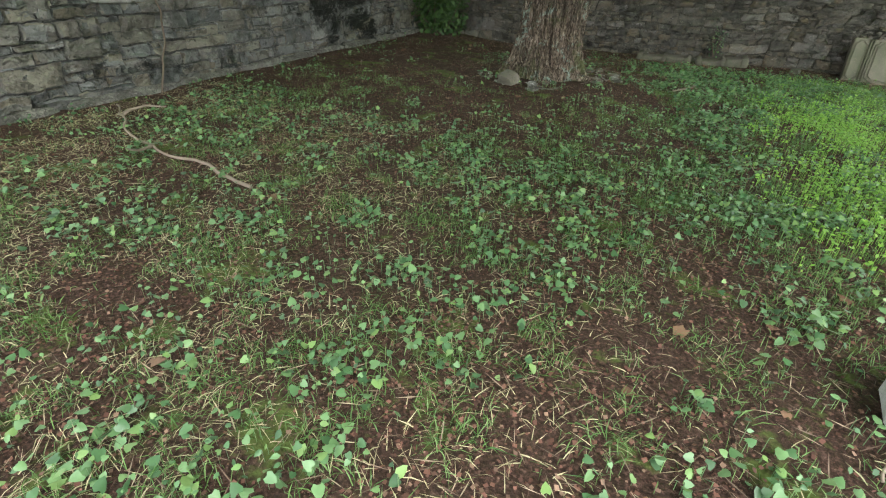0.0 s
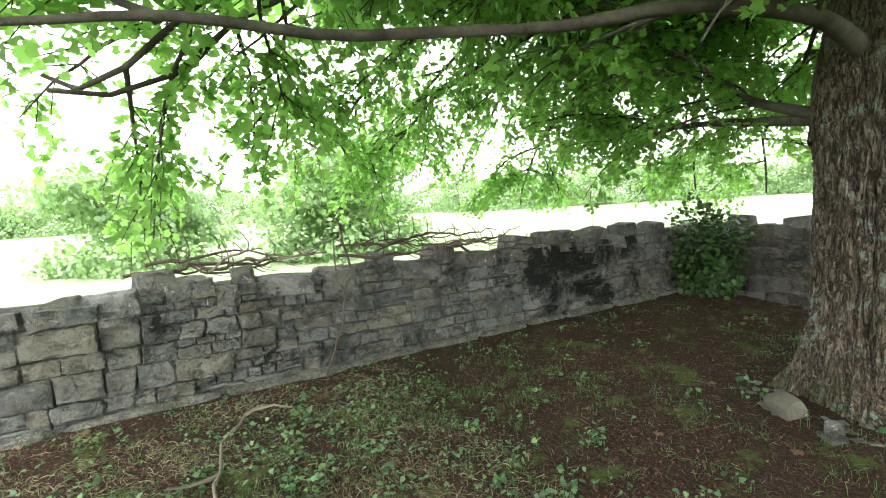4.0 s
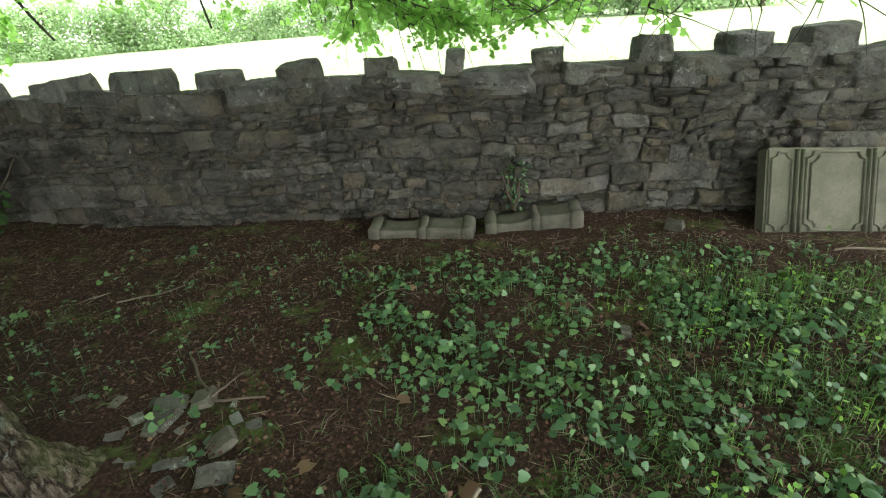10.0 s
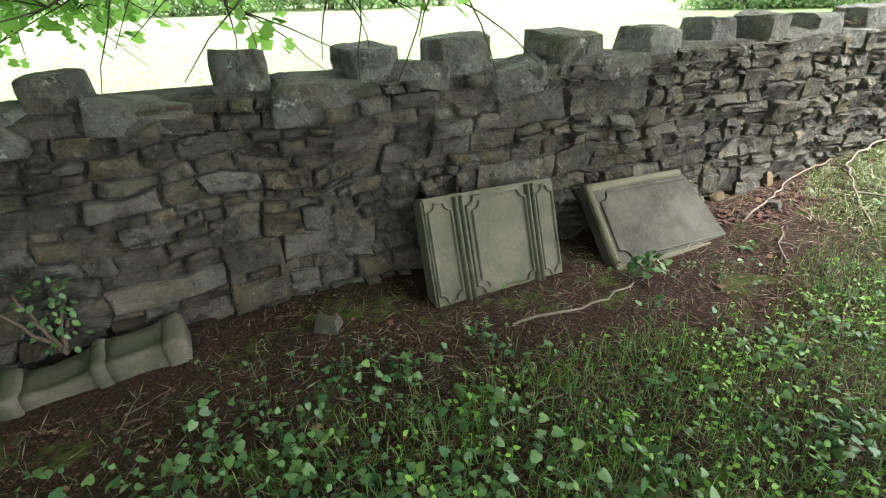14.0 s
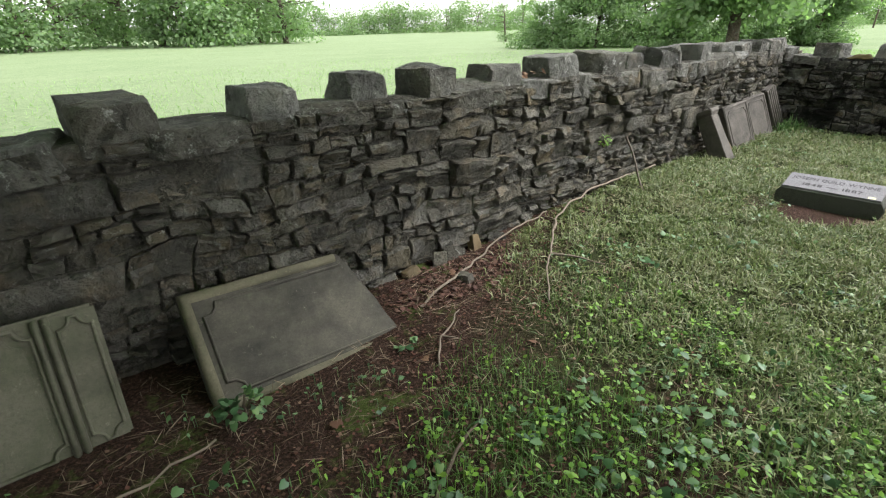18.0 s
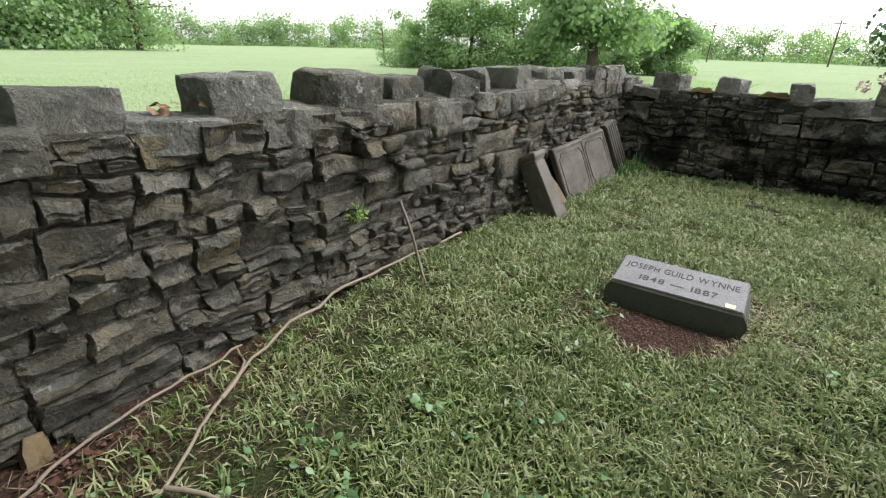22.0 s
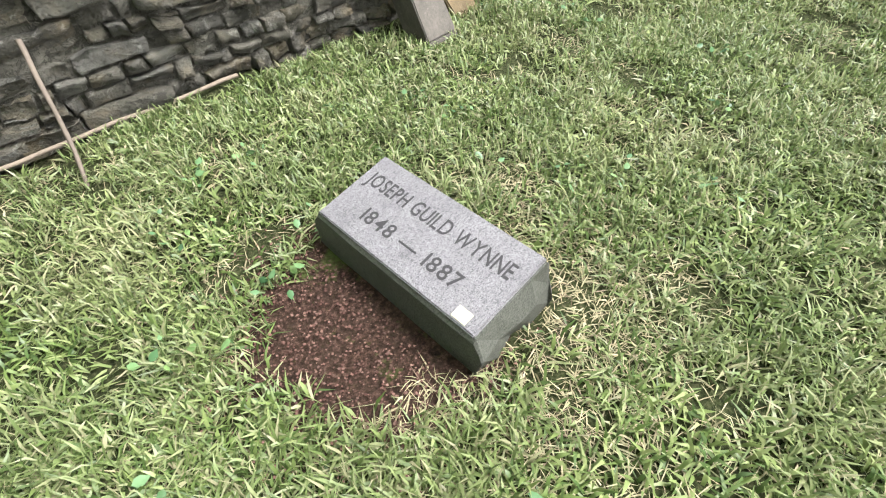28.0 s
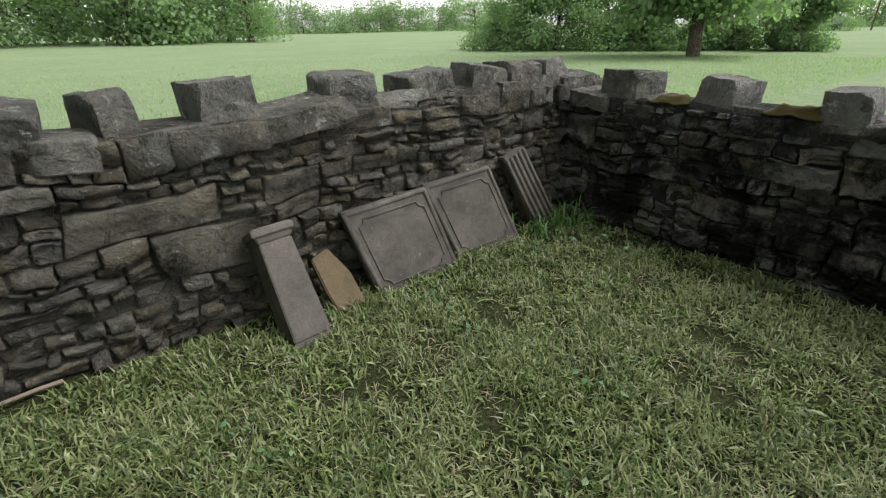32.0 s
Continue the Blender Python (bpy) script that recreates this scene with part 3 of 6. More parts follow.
def split_block(w, d, h, seed, chops=7, keep=(0.66, 0.92)):
    """An angular split block on its base: a box chopped by slanting planes."""
    rng = np.random.default_rng(seed)
    bm = bmesh.new()
    box(bm, -w / 2, -d / 2, 0, w / 2, d / 2, h)
    for k in range(chops):
        n = rng.normal(0, 1, 3)
        n[2] = abs(n[2]) * rng.uniform(0.1, 0.9)
        n /= np.linalg.norm(n)
        reach = abs(n[0]) * w / 2 + abs(n[1]) * d / 2 + n[2] * h / 2
        at = Vector((0, 0, h / 2)) + Vector(n) * reach * rng.uniform(*keep)
        bmesh.ops.bisect_plane(bm, geom=bm.verts[:] + bm.edges[:] + bm.faces[:], plane_co=at, plane_no=Vector(n), clear_outer=True)
        bmesh.ops.holes_fill(bm, edges=[e for e in bm.edges if e.is_boundary], sides=0)
    bmesh.ops.recalc_face_normals(bm, faces=bm.faces[:])
    bmesh.ops.bevel(bm, geom=bm.edges[:], offset=0.008, segments=1, affect="EDGES", clamp_overlap=True)
    bmesh.ops.triangulate(bm, faces=bm.faces[:])
    for _ in range(2):
        bmesh.ops.subdivide_edges(bm, edges=[e for e in bm.edges if e.calc_length() > 0.085], cuts=1, use_grid_fill=False)
        bmesh.ops.triangulate(bm, faces=[f for f in bm.faces if len(f.verts) > 3])
    rough(bm, 0.014, 8, seed % 97)
    return rough(bm, 0.006, 24, seed % 89)


def block_part(name, bm, mat, parent):
    """A stone whose broken edges stay crisp."""
    for f in bm.faces:
        f.smooth = True
    ob = part(name, bm, mat, parent)
    ob.data.set_sharp_from_angle(angle=radians(33))
    return ob


def cells(x, z, w, h, rng, out, big=1.0):
    """Splits a wall face into interlocking pieces."""
    hmax = rng.choice([0.075, 0.13, 0.18, 0.24], p=[0.2, 0.32, 0.32, 0.16]) * big
    if w > 3.2 and h < 0.4:
        c = rng.uniform(0.35, 0.65)
        cells(x, z, w * c, h, rng, out, big), cells(x + w * c, z, w * (1 - c), h, rng, out, big)
    elif h > hmax * 1.25:
        c = rng.uniform(0.32, 0.68)
        cells(x, z, w, h * c, rng, out, big), cells(x, z + h * c, w, h * (1 - c), rng, out, big)
    elif w > max(0.16, h * rng.uniform(1.9, 4.4)):
        c = rng.uniform(0.28, 0.72)
        cells(x, z, w * c, h, rng, out, big), cells(x + w * c, z, w * (1 - c), h, rng, out, big)
    else:
        out.append((x, z, w, h))


def warp(P, seed, z0, z1, bend=1.0):
    """Bends the courses of a wall: P holds x along and z up."""
    q = np.stack([P[:, 0] * 2.2, P[:, 2] * 3.0, np.full(len(P), seed * 3.3)], -1)
    fade = smooth(z0 - 0.05, z0 + 0.15, P[:, 2]) * (1 - smooth(z1 - 0.15, z1 + 0.05, P[:, 2]))
    out = P.copy()
    rag = np.stack([P[:, 0] * 15, P[:, 2] * 15, np.full(len(P), seed * 1.3)], -1)
    out[:, 0] += (vnoise(q) - 0.5) * 0.17 * bend + (vnoise(rag) - 0.5) * 0.03
    out[:, 2] += ((vnoise(q + 50) - 0.5) * 0.13 + (vnoise(q * 2.3 + 90) - 0.5) * 0.05) * fade * bend + (vnoise(rag + 30) - 0.5) * 0.024 * fade
    return out


def build_wall(name, start, along, length, z0, z1, mat, mortar, label, seed, near, merlons, ledge=0.0, depth=0.45, cap_mat=None, flush=0.0, relief=1.0, bend=1.0, big=1.0):
    """A rubble wall whose inner face starts at start and runs along; the wall lies to the left of that way."""
    rng = np.random.default_rng(seed)
    ang = math.degrees(math.atan2(along[1], along[0]))
    wall = thing(name, pose(start[0], start[1], 0, 0, 0, ang), label, "wall", kind="structure")
    nx = int(length / 0.05)
    xs = np.linspace(0, length, nx)
    prof = [(0.0, z0 - 0.4), *[(0.0, z0 + (z1 - z0) * a) for a in np.linspace(0, 1, 20)], (0.1, z1 + 0.02), (depth, z1), (depth, z0 - 0.5)]
    V = np.array([[x, y, z] for x in xs for y, z in prof], float)
    kk = len(prof)
    nn = fbm(V * 9.0 + seed, 3) - 0.5
    face_m = np.array([1.0 if b < 21 else 0.3 for _ in xs for b in range(kk)])
    V[:, 1] += (nn * 0.05 + 0.022 * (vnoise(V * np.array([1.6, 1.0, 2.6]) + seed * 2.0) - 0.4) + 0.008 + flush) * face_m
    V[:, 2] += 0.06 * (vnoise(V * 2.0 + 3) - 0.5) * (V[:, 2] > z1 - 0.05)
    i, j = np.meshgrid(np.arange(nx - 1), np.arange(kk - 1), indexing="ij")
    F = np.stack([i * kk + j, (i + 1) * kk + j, (i + 1) * kk + j + 1, i * kk + j + 1], -1).reshape(-1, 4).tolist()
    F += [list(range(kk))[::-1], [(nx - 1) * kk + b for b in range(kk)]]
    part("mortar_core", mesh_of("mortar_core", V, F, [mortar], True), None, wall, "rough grey mortar core")
    pieces = []
    cells(0.0, z0 - 0.05, length, z1 - z0 + 0.05, rng, pieces, big)
    rest_v, rest_f, off = [], [], 0
    cx = np.array([p[0] + p[2] / 2 for p in pieces])
    chosen = set(np.argsort(np.abs(cx - near), kind="stable")[:300].tolist())
    for idx, (x, zz, w, h) in enumerate(pieces):
        g = rng.uniform(0.003, 0.013)
        dy = min(rng.normal(-0.014, 0.019), 0.0) - 0.006
        near_p = idx in chosen
        V, F = stone_mesh(max(w - g * 2, 0.05), max(h - g * 2, 0.03), 0.08, seed * 1000 + idx, 10 if near_p else 5, 7 if near_p else 3, rng.uniform(0.004, 0.02), relief)
        R = np.array(pose(x + w / 2, dy, zz + g, 0, rng.normal(0, 1.2), rng.normal(0, 1.5)))
        V = warp(V @ R[:3, :3].T + R[:3, 3], seed, z0, z1, bend)
        if near_p:
            mid = V.mean(axis=0)
            ob = part("stone", mesh_of("stone", V - mid, F, [mat], True), None, wall)
            ob.data.set_sharp_from_angle(angle=radians(24))
            ob.matrix_basis = pose(*mid)
        else:
            rest_v.append(V)
            rest_f += [[q + off for q in f] for f in F]
            off += len(V)
    if rest_v:
        ob = part("stonework", mesh_of("stonework", np.concatenate(rest_v), rest_f, [mat], True), None, wall)
        ob["kind"] = "stuff"
    if ledge:
        x, idx = 0.0, 0
        while x < length - 0.1:
            w = min(rng.uniform(0.6, 1.3), length - x)
            ob = part("footing_stone", lump_mesh(w - 0.01, ledge * 2, 0.19, seed * 55 + idx, 0.97, 0.05, 4), M_FOOT, wall)
            ob.matrix_basis = pose(x + w / 2, 0.01 + rng.normal(0, 0.012), z0 - 0.1, 0, rng.normal(0, 0.8), 0)
            x, idx = x + w, idx + 1
    mids = sorted(m[0] for m in merlons)
    gaps = [(a + 0.1, b - 0.1) for a, b in zip([0.0] + mids, mids + [length])]
    idx = 0
    for a, b in gaps:
        x = a
        while x < b - 0.12:
            w = min(rng.uniform(0.3, 0.62), b - x)
            hh, out_y = rng.uniform(0.12, 0.21), rng.uniform(0.0, 0.075)
            bm = split_block(w + 0.05, 0.34, hh, seed * 77 + idx, 7, (0.74, 0.95))
            ob = block_part("coping_stone", bm, cap_mat, wall)
            ob.matrix_basis = pose(x + w / 2, 0.17 - out_y, z1 + 0.035 - hh + rng.normal(0, 0.02), rng.normal(0, 4), rng.normal(0, 4), rng.normal(0, 6))
            x, idx = x + w * rng.uniform(0.95, 1.25), idx + 1
    for k, (mx, mw, mh) in enumerate(merlons):
        bm = split_block(mw, rng.uniform(0.3, 0.4), mh + 0.08, seed * 99 + k, 8, (0.78, 0.96))
        ob = block_part("merlon_stone", bm, cap_mat, wall)
        ob.matrix_basis = pose(mx, 0.2 + rng.normal(0, 0.025), z1 - 0.06, rng.normal(0, 4), rng.normal(0, 4), rng.normal(0, 7))
    return wall


N_MER = [(-4.4, .34), (-3.53, .46), (-2.8, .44), (-2.07, .34), (-1.35, .29), (-.66, .24), (-.06, .15), (.7, .25), (1.48, .26), (2.14, .27), (2.7, .31), (3.46, .33), (4.2, .28),
         (4.84, .3), (5.4, .32), (6.08, .34), (6.8, .36), (7.45, .42), (8.0, .38), (8.5, .34), (8.94, .18), (9.44, .3), (10.2, .36), (10.8, .4), (11.27, .36), (11.66, .28), (12.0, .32)]
mrng = np.random.default_rng(4)
wall_north = build_wall("wall_north", (-5.6, 10.03), (1, 0), 18.2, -0.02, 1.17, M_STONE, M_MORTAR, "old grey limestone rubble wall with upright coping stones", 3, 11.1,
                        [(x + 5.6, w, mrng.uniform(0.12, 0.175)) for x, w in N_MER], cap_mat=M_CAP, flush=-0.006, bend=0.6, big=1.15)
wall_west = build_wall("wall_west", (-5.15, -6.3), (0, 1), 16.3, 0.1, 1.15, M_STONE_W, M_MORTAR_W, "pale grey mortared rubble wall with black stains", 5, 11.2,
                       [(y + 6.3, w, mrng.uniform(0.11, 0.17)) for y, w in [(2.1, .3), (2.87, .22), (4.32, .28), (5.1, .3), (6.35, .4), (6.86, .32), (7.2, .32), (7.75, .5), (8.5, .4), (9.2, .36)]], ledge=0.12, cap_mat=M_CAP, flush=-0.004, relief=0.7, bend=0.3, big=1.5)
wall_east = build_wall("wall_east", (12.1, 10.0), (0, -1), 16.3, 0.05, 1.07, M_STONE_E, M_MORTAR_E, "blackened limestone rubble wall with upright coping stones", 7, 2.5,
                       [(10.0 - y, w, mrng.uniform(0.14, 0.2)) for y, w in [(9.5, .33), (8.85, .26), (8.13, .22), (7.4, .24), (6.75, .25), (6.14, .25), (5.4, .28), (4.7, .3), (4.0, .28), (3.2, .3)]], cap_mat=M_CAP, flush=-0.014, bend=0.5, big=1.5)


# ---- the maple ----
def limb_path(p0, d0, length, n, rise, seed, wander=0.18):
    rng = np.random.default_rng(seed)
    p, d = np.array(p0, float), np.array(d0, float)
    d /= np.linalg.norm(d)
    out = [p.copy()]
    for i in range(n):
        d = d + np.array([rng.normal(0, wander), rng.normal(0, wander), rng.normal(0, wander * 0.6) + rise[min(i, len(rise) - 1)]])
        d /= np.linalg.norm(d)
        p = p + d * length / n
        out.append(p.copy())
    return np.array(out)


maple = thing("maple_tree", pose(TREE[0], TREE[1], float(ground_z(np.array([TREE[0]]), np.array([TREE[1]]))[0]) - 0.02), "large old maple with deeply furrowed brown bark", "tree")


def trunk_mesh():
    nz, ns = 300, 380
    z = np.linspace(-0.12, 3.0, nz)
    th = np.linspace(0, 2 * np.pi, ns, endpoint=False)
    Z, TH = np.meshgrid(z, th, indexing="ij")
    low = np.maximum(Z, -0.1)
    R = 0.395 + 0.13 * np.exp(-low / 0.22) + 0.06 * smooth(1.3, 2.3, Z) - 0.1 * smooth(2.4, 3.0, Z)
    lobes = 0.5 + 0.5 * np.cos(5 * TH + 0.8 + 0.6 * np.sin(2 * TH))
    R = R + 0.17 * np.exp(-low / 0.2) * (lobes ** 2 - 0.35) + 0.03 * np.cos(3 * TH + 1) * np.exp(-Z / 1.4)
    lump = fbm(np.stack([np.cos(TH) * 1.6, np.sin(TH) * 1.6, Z * 1.5], -1).reshape(-1, 3), 2).reshape(Z.shape) - 0.5
    R = R + lump * 0.09
    # braided vertical ridges with deep furrows, broken into plates
    tw = TH + 0.1 * Z
    P = np.stack([np.cos(tw) * 9.0, np.sin(tw) * 9.0, Z * 2.6], -1).reshape(-1, 3)
    bend_n = (fbm(P * np.array([0.5, 0.5, 1.6]) + 5, 2) - 0.5)[:, None] * np.array([2.2, 2.2, 0.0])
    a = np.abs(vnoise(P + bend_n) - 0.5).reshape(Z.shape)
    b = np.abs(vnoise(P * np.array([2.0, 2.0, 1.9]) + bend_n * 1.5 + 9) - 0.5).reshape(Z.shape)
    c = vnoise(P * np.array([2.6, 2.6, 5.0]) + 31).reshape(Z.shape)
    old = 1 - 0.55 * smooth(2.0, 2.7, Z)
    R = R + old * (0.05 * smooth(0.0, 0.16, a) + 0.024 * smooth(0.0, 0.15, b) + 0.022 * (c - 0.5) - 0.06)
    V = np.stack([R * np.cos(TH) - 0.06 + 0.045 * Z, R * np.sin(TH), Z], -1).reshape(-1, 3)
    i, j = np.meshgrid(np.arange(nz - 1), np.arange(ns), indexing="ij")
    jn = (j + 1) % ns
    F = np.stack([i * ns + j, i * ns + jn, (i + 1) * ns + jn, (i + 1) * ns + j], -1).reshape(-1, 4)
    return fast_mesh("trunk", V, F, 4, M_BARK, True)


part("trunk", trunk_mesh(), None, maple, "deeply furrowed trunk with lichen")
# great limbs: heading (degrees from +y to +x), radius at the root, (reach, height) along the way
GREAT = [(-172, .078, [(.15, 2.5), (.42, 2.62), (.75, 2.71), (1.15, 2.74), (1.68, 2.73), (2.1, 2.66), (2.7, 2.55), (3.7, 2.46), (4.4, 2.38), (5.0, 2.34), (5.9, 2.4)]),
         (-80, .062, [(.2, 2.12), (.5, 2.26), (.8, 2.36), (1.12, 2.52), (1.5, 2.9), (1.75, 3.16), (2.2, 3.5), (3.0, 3.85), (4.2, 4.0)]),
         (-75, .055, [(.2, 2.12), (.5, 2.2), (1.0, 2.27), (1.5, 2.35), (2.2, 2.42), (2.7, 2.5), (3.3, 2.63), (3.9, 2.83), (4.8, 2.85), (5.8, 2.6)]),
         (146, .12, [(.22, 1.9), (.42, 1.99), (.6, 2.07), (.87, 2.18), (1.15, 2.25), (1.57, 2.33), (1.8, 2.42), (2.2, 2.74), (2.8, 3.3), (3.7, 3.95), (4.5, 4.3)])]
# boughs: start on the trunk or the leader above it, heading, rise, length, radius
BOUGHS = [((-.1, .05, 2.0), -60, 5.0, 5.5, .36), ((.1, -.1, 3.5), 118, 0.7, 5.4, .11), ((-.1, .2, 3.2), -22, 0.3, 5.8, .07), ((-.1, -.1, 3.3), 178, 0.7, 5.2, .12),
          ((.1, 0, 3.6), 80, 0.7, 5.4, .12), ((-.15, .15, 3.3), -52, 0.4, 6.2, .08), ((-.1, 0, 3.4), -165, 0.9, 5.2, .12), ((-.15, -.05, 3.4), -98, 0.5, 6.2, .08),
          ((-.1, .1, 3.8), -5, 1.2, 6.0, .12), ((.1, .1, 3.3), 58, 0.75, 5.8, .11), ((-.1, -.1, 3.5), -125, 0.5, 6.0, .09)]
for k, (az, rise, length) in enumerate([(-70, .2, 6.6), (-38, .22, 6.8), (6, .24, 7.0), (-100, .2, 6.4), (30, .12, 6.8),
                                       (-8, 0., 6.4), (20, 0., 6.6), (-28, 0., 6.2), (-150, .12, 6.2), (-136, .06, 6.2), (-161, .2, 6.2), (-122, .1, 6.4), (-143, .28, 6.6), (-58, .02, 6.2), (-88, .05, 6.0)]):
    BOUGHS.append(((.14 * math.sin(radians(az)), .14 * math.cos(radians(az)), 3.15 + 0.16 * (k % 5)), az, rise, length, .05))
# a drooping bough that reaches out over the panelled slab
BOUGHS.append(((.15, .05, 3.4), 52, 0.02, 6.0, .05))
leaf_base, leaf_dir = [], []


def walk_way(p, z):
    """Whether a branch hangs lower than z over the open ground east and south of the trunk."""
    x, y, h = p[:, 0] + TREE[0], p[:, 1] + TREE[1], p[:, 2] + 0.1
    return bool(((x > -1.2) & (y < 8.8) & (h < z)).any() or ((x > -3.2) & (y < 6.3) & (h < z - 0.2)).any())


trng = np.random.default_rng(11)
for li, spec in enumerate(GREAT + BOUGHS):
    if li < len(GREAT):
        az, rad, prof = spec
        rise = 0.4
        lane = np.linspace(0, len(prof) - 1, 37)
        reach = np.interp(lane, np.arange(len(prof)), [q[0] for q in prof])
        high = np.interp(lane, np.arange(len(prof)), [q[1] for q in prof])
        for _ in range(2):
            high[1:-1] = (high[:-2] + high[1:-1] * 2 + high[2:]) / 4
        sway = (vnoise(np.stack([reach * 1.3, 0 * reach + li * 5, 0 * reach], -1)) - 0.5) * 0.3 * smooth(0.2, 1.5, reach)
        fine_m = np.stack([reach * math.sin(radians(az)) + sway * math.cos(radians(az)), reach * math.cos(radians(az)) - sway * math.sin(radians(az)), high], -1)
        fine_m[:, :2] += np.array([0.16, 0.12]) * (az > 0)
        main = fine_m[::3]
        V, F = tube(fine_m, rad * (1 - np.linspace(0, 1, 37) ** 0.75 * 0.88) * (1 + 0.3 * np.exp(-np.arange(37) / 2.2)), 16, li, 0.14)
        limb = part("limb", fast_mesh("limb", V, F, 4, M_BARK if rad > 0.1 else M_LIMB, True), None, maple, "thick brown limb" if rad > 0.1 else "smooth grey-brown limb")
    else:
        p0, az, rise, length, rad = spec
        d0 = (math.sin(radians(az)), math.cos(radians(az)), rise)
        main = limb_path(p0, d0, length, 12, [0.03, 0.0, -0.03, -0.08, -0.1, -0.11, -0.12, -0.13], 200 + li, 0.1)
        main[:, 2] = np.maximum(main[:, 2], (2.5 if abs(az) > 105 else 1.66) + 0.1 * np.sin(np.arange(len(main)) * 1.7 + li))
        V, F = tube(main, np.linspace(rad if rad > 0.15 else rad * 0.66, 0.014, len(main)) * np.linspace(1.15, 1, len(main)), 12, li, 0.12)
        limb = part("limb", fast_mesh("limb", V, F, 4, M_BARK if rad > 0.15 else M_LIMB, True), None, maple)
    bv, bf, off = [], [], 0
    for s in range(16):
        t = trng.uniform(0.22, 1.0)
        i0 = int(t * 11)
        base = main[i0]
        fwd = main[min(i0 + 1, 12)] - main[max(i0 - 1, 0)]
        fwd /= np.linalg.norm(fwd)
        side = np.cross(fwd, (0, 0, 1)) * (1 if s % 2 else -1)
        d = fwd * trng.uniform(0.3, 0.9) + side * trng.uniform(0.4, 1.0) + np.array([0, 0, trng.uniform(-0.25, 0.4)])
        sec = limb_path(base, d, trng.uniform(1.1, 2.3) * (1.1 - 0.3 * t), 7, [0.0, -0.05, -0.09, -0.12], 900 + li * 40 + s, 0.16)
        sec[:, 2] = np.maximum(sec[:, 2], 1.5 + 0.07 * np.sin(np.arange(len(sec)) * 2.1 + s))
        if walk_way(sec, 2.55):
            continue
        V, F = tube(sec, np.linspace(0.017, 0.005, len(sec)), 6, s, 0.1)
        bv.append(V), bf.append(F + off)
        off += len(V)
        for w in range(9):
            k = trng.integers(1, 7)
            f2 = sec[min(k + 1, 7)] - sec[k - 1]
            f2 /= np.linalg.norm(f2)
            dd = f2 * 0.6 + np.array([trng.normal(0, 0.6), trng.normal(0, 0.6), trng.normal(-0.1, 0.25)])
            tw = limb_path(sec[k], dd, trng.uniform(0.35, 0.8), 4, [-0.06, -0.12], int(trng.integers(1 << 30)), 0.15)
            if walk_way(tw, 2.6):
                continue
            V, F = tube(tw, np.linspace(0.006, 0.0025, len(tw)), 3)
            bv.append(V), bf.append(F + off)
            off += len(V)
            nl = trng.integers(20, 31) if rise < 0.56 else trng.integers(7, 12)
            nl = int(nl * (0.5 if 0 < az < 85 else 1))
            u = trng.uniform(0.1, 1.05, nl) * 4
            lo = np.clip(u.astype(int), 0, 3)
            pos = tw[lo] + (tw[lo + 1] - tw[lo]) * (u - lo)[:, None]
            leaf_base.append(pos)
            leaf_dir.append(np.tile(dd / np.linalg.norm(dd), (nl, 1)))
    ob = part("branchwork", fast_mesh("branchwork", np.concatenate(bv), np.concatenate(bf), 4, M_LIMB, True), None, limb)
    ob["kind"] = "stuff"
leaf_base, leaf_dir = np.concatenate(leaf_base), np.concatenate(leaf_dir)


def scatter_leaves(name, pos, fwd, up, size, outline, mat, parent=None, fold=0.0):
    """Many flat lobed leaves as one mesh: a fan round the leaf's heart."""
    n = len(pos)
    fwd = fwd / (np.linalg.norm(fwd, axis=1)[:, None] + 1e-9)
    side = np.cross(fwd, up)
    side /= np.linalg.norm(side, axis=1)[:, None] + 1e-9
    nor = np.cross(side, fwd)
    O = np.array(outline)
    k = len(O)
    cen = O.mean(axis=0)
    allp = np.concatenate([[cen], O])
    bend = -fold * np.abs(allp[:, 0]) + 0.0
    V = pos[:, None, :] + size[:, None, None] * (allp[None, :, 0:1] * side[:, None, :] + allp[None, :, 1:2] * fwd[:, None, :] + (bend + fold * 0.25)[None, :, None] * nor[:, None, :])
    idx = np.array([[0, 1 + a, 1 + (a + 1) % k] for a in range(k)])
    L = (np.arange(n)[:, None, None] * (k + 1) + idx[None]).reshape(-1, 3)
    return fast_mesh(name, V.reshape(-1, 3), L, 3, mat)


def scatter_quads(name, pos, fwd, up, size, mat):
    """Many small kite-shaped leaf clumps as one mesh."""
    fwd = fwd / (np.linalg.norm(fwd, axis=1)[:, None] + 1e-9)
    side = np.cross(fwd, up)
    side /= np.linalg.norm(side, axis=1)[:, None] + 1e-9
    V = np.stack([pos, pos + size[:, None] * (0.5 * side + 0.35 * fwd), pos + size[:, None] * fwd, pos + size[:, None] * (0.45 * fwd - 0.5 * side)], 1)
    return fast_mesh(name, V.reshape(-1, 3), np.arange(len(pos) * 4), 4, mat)


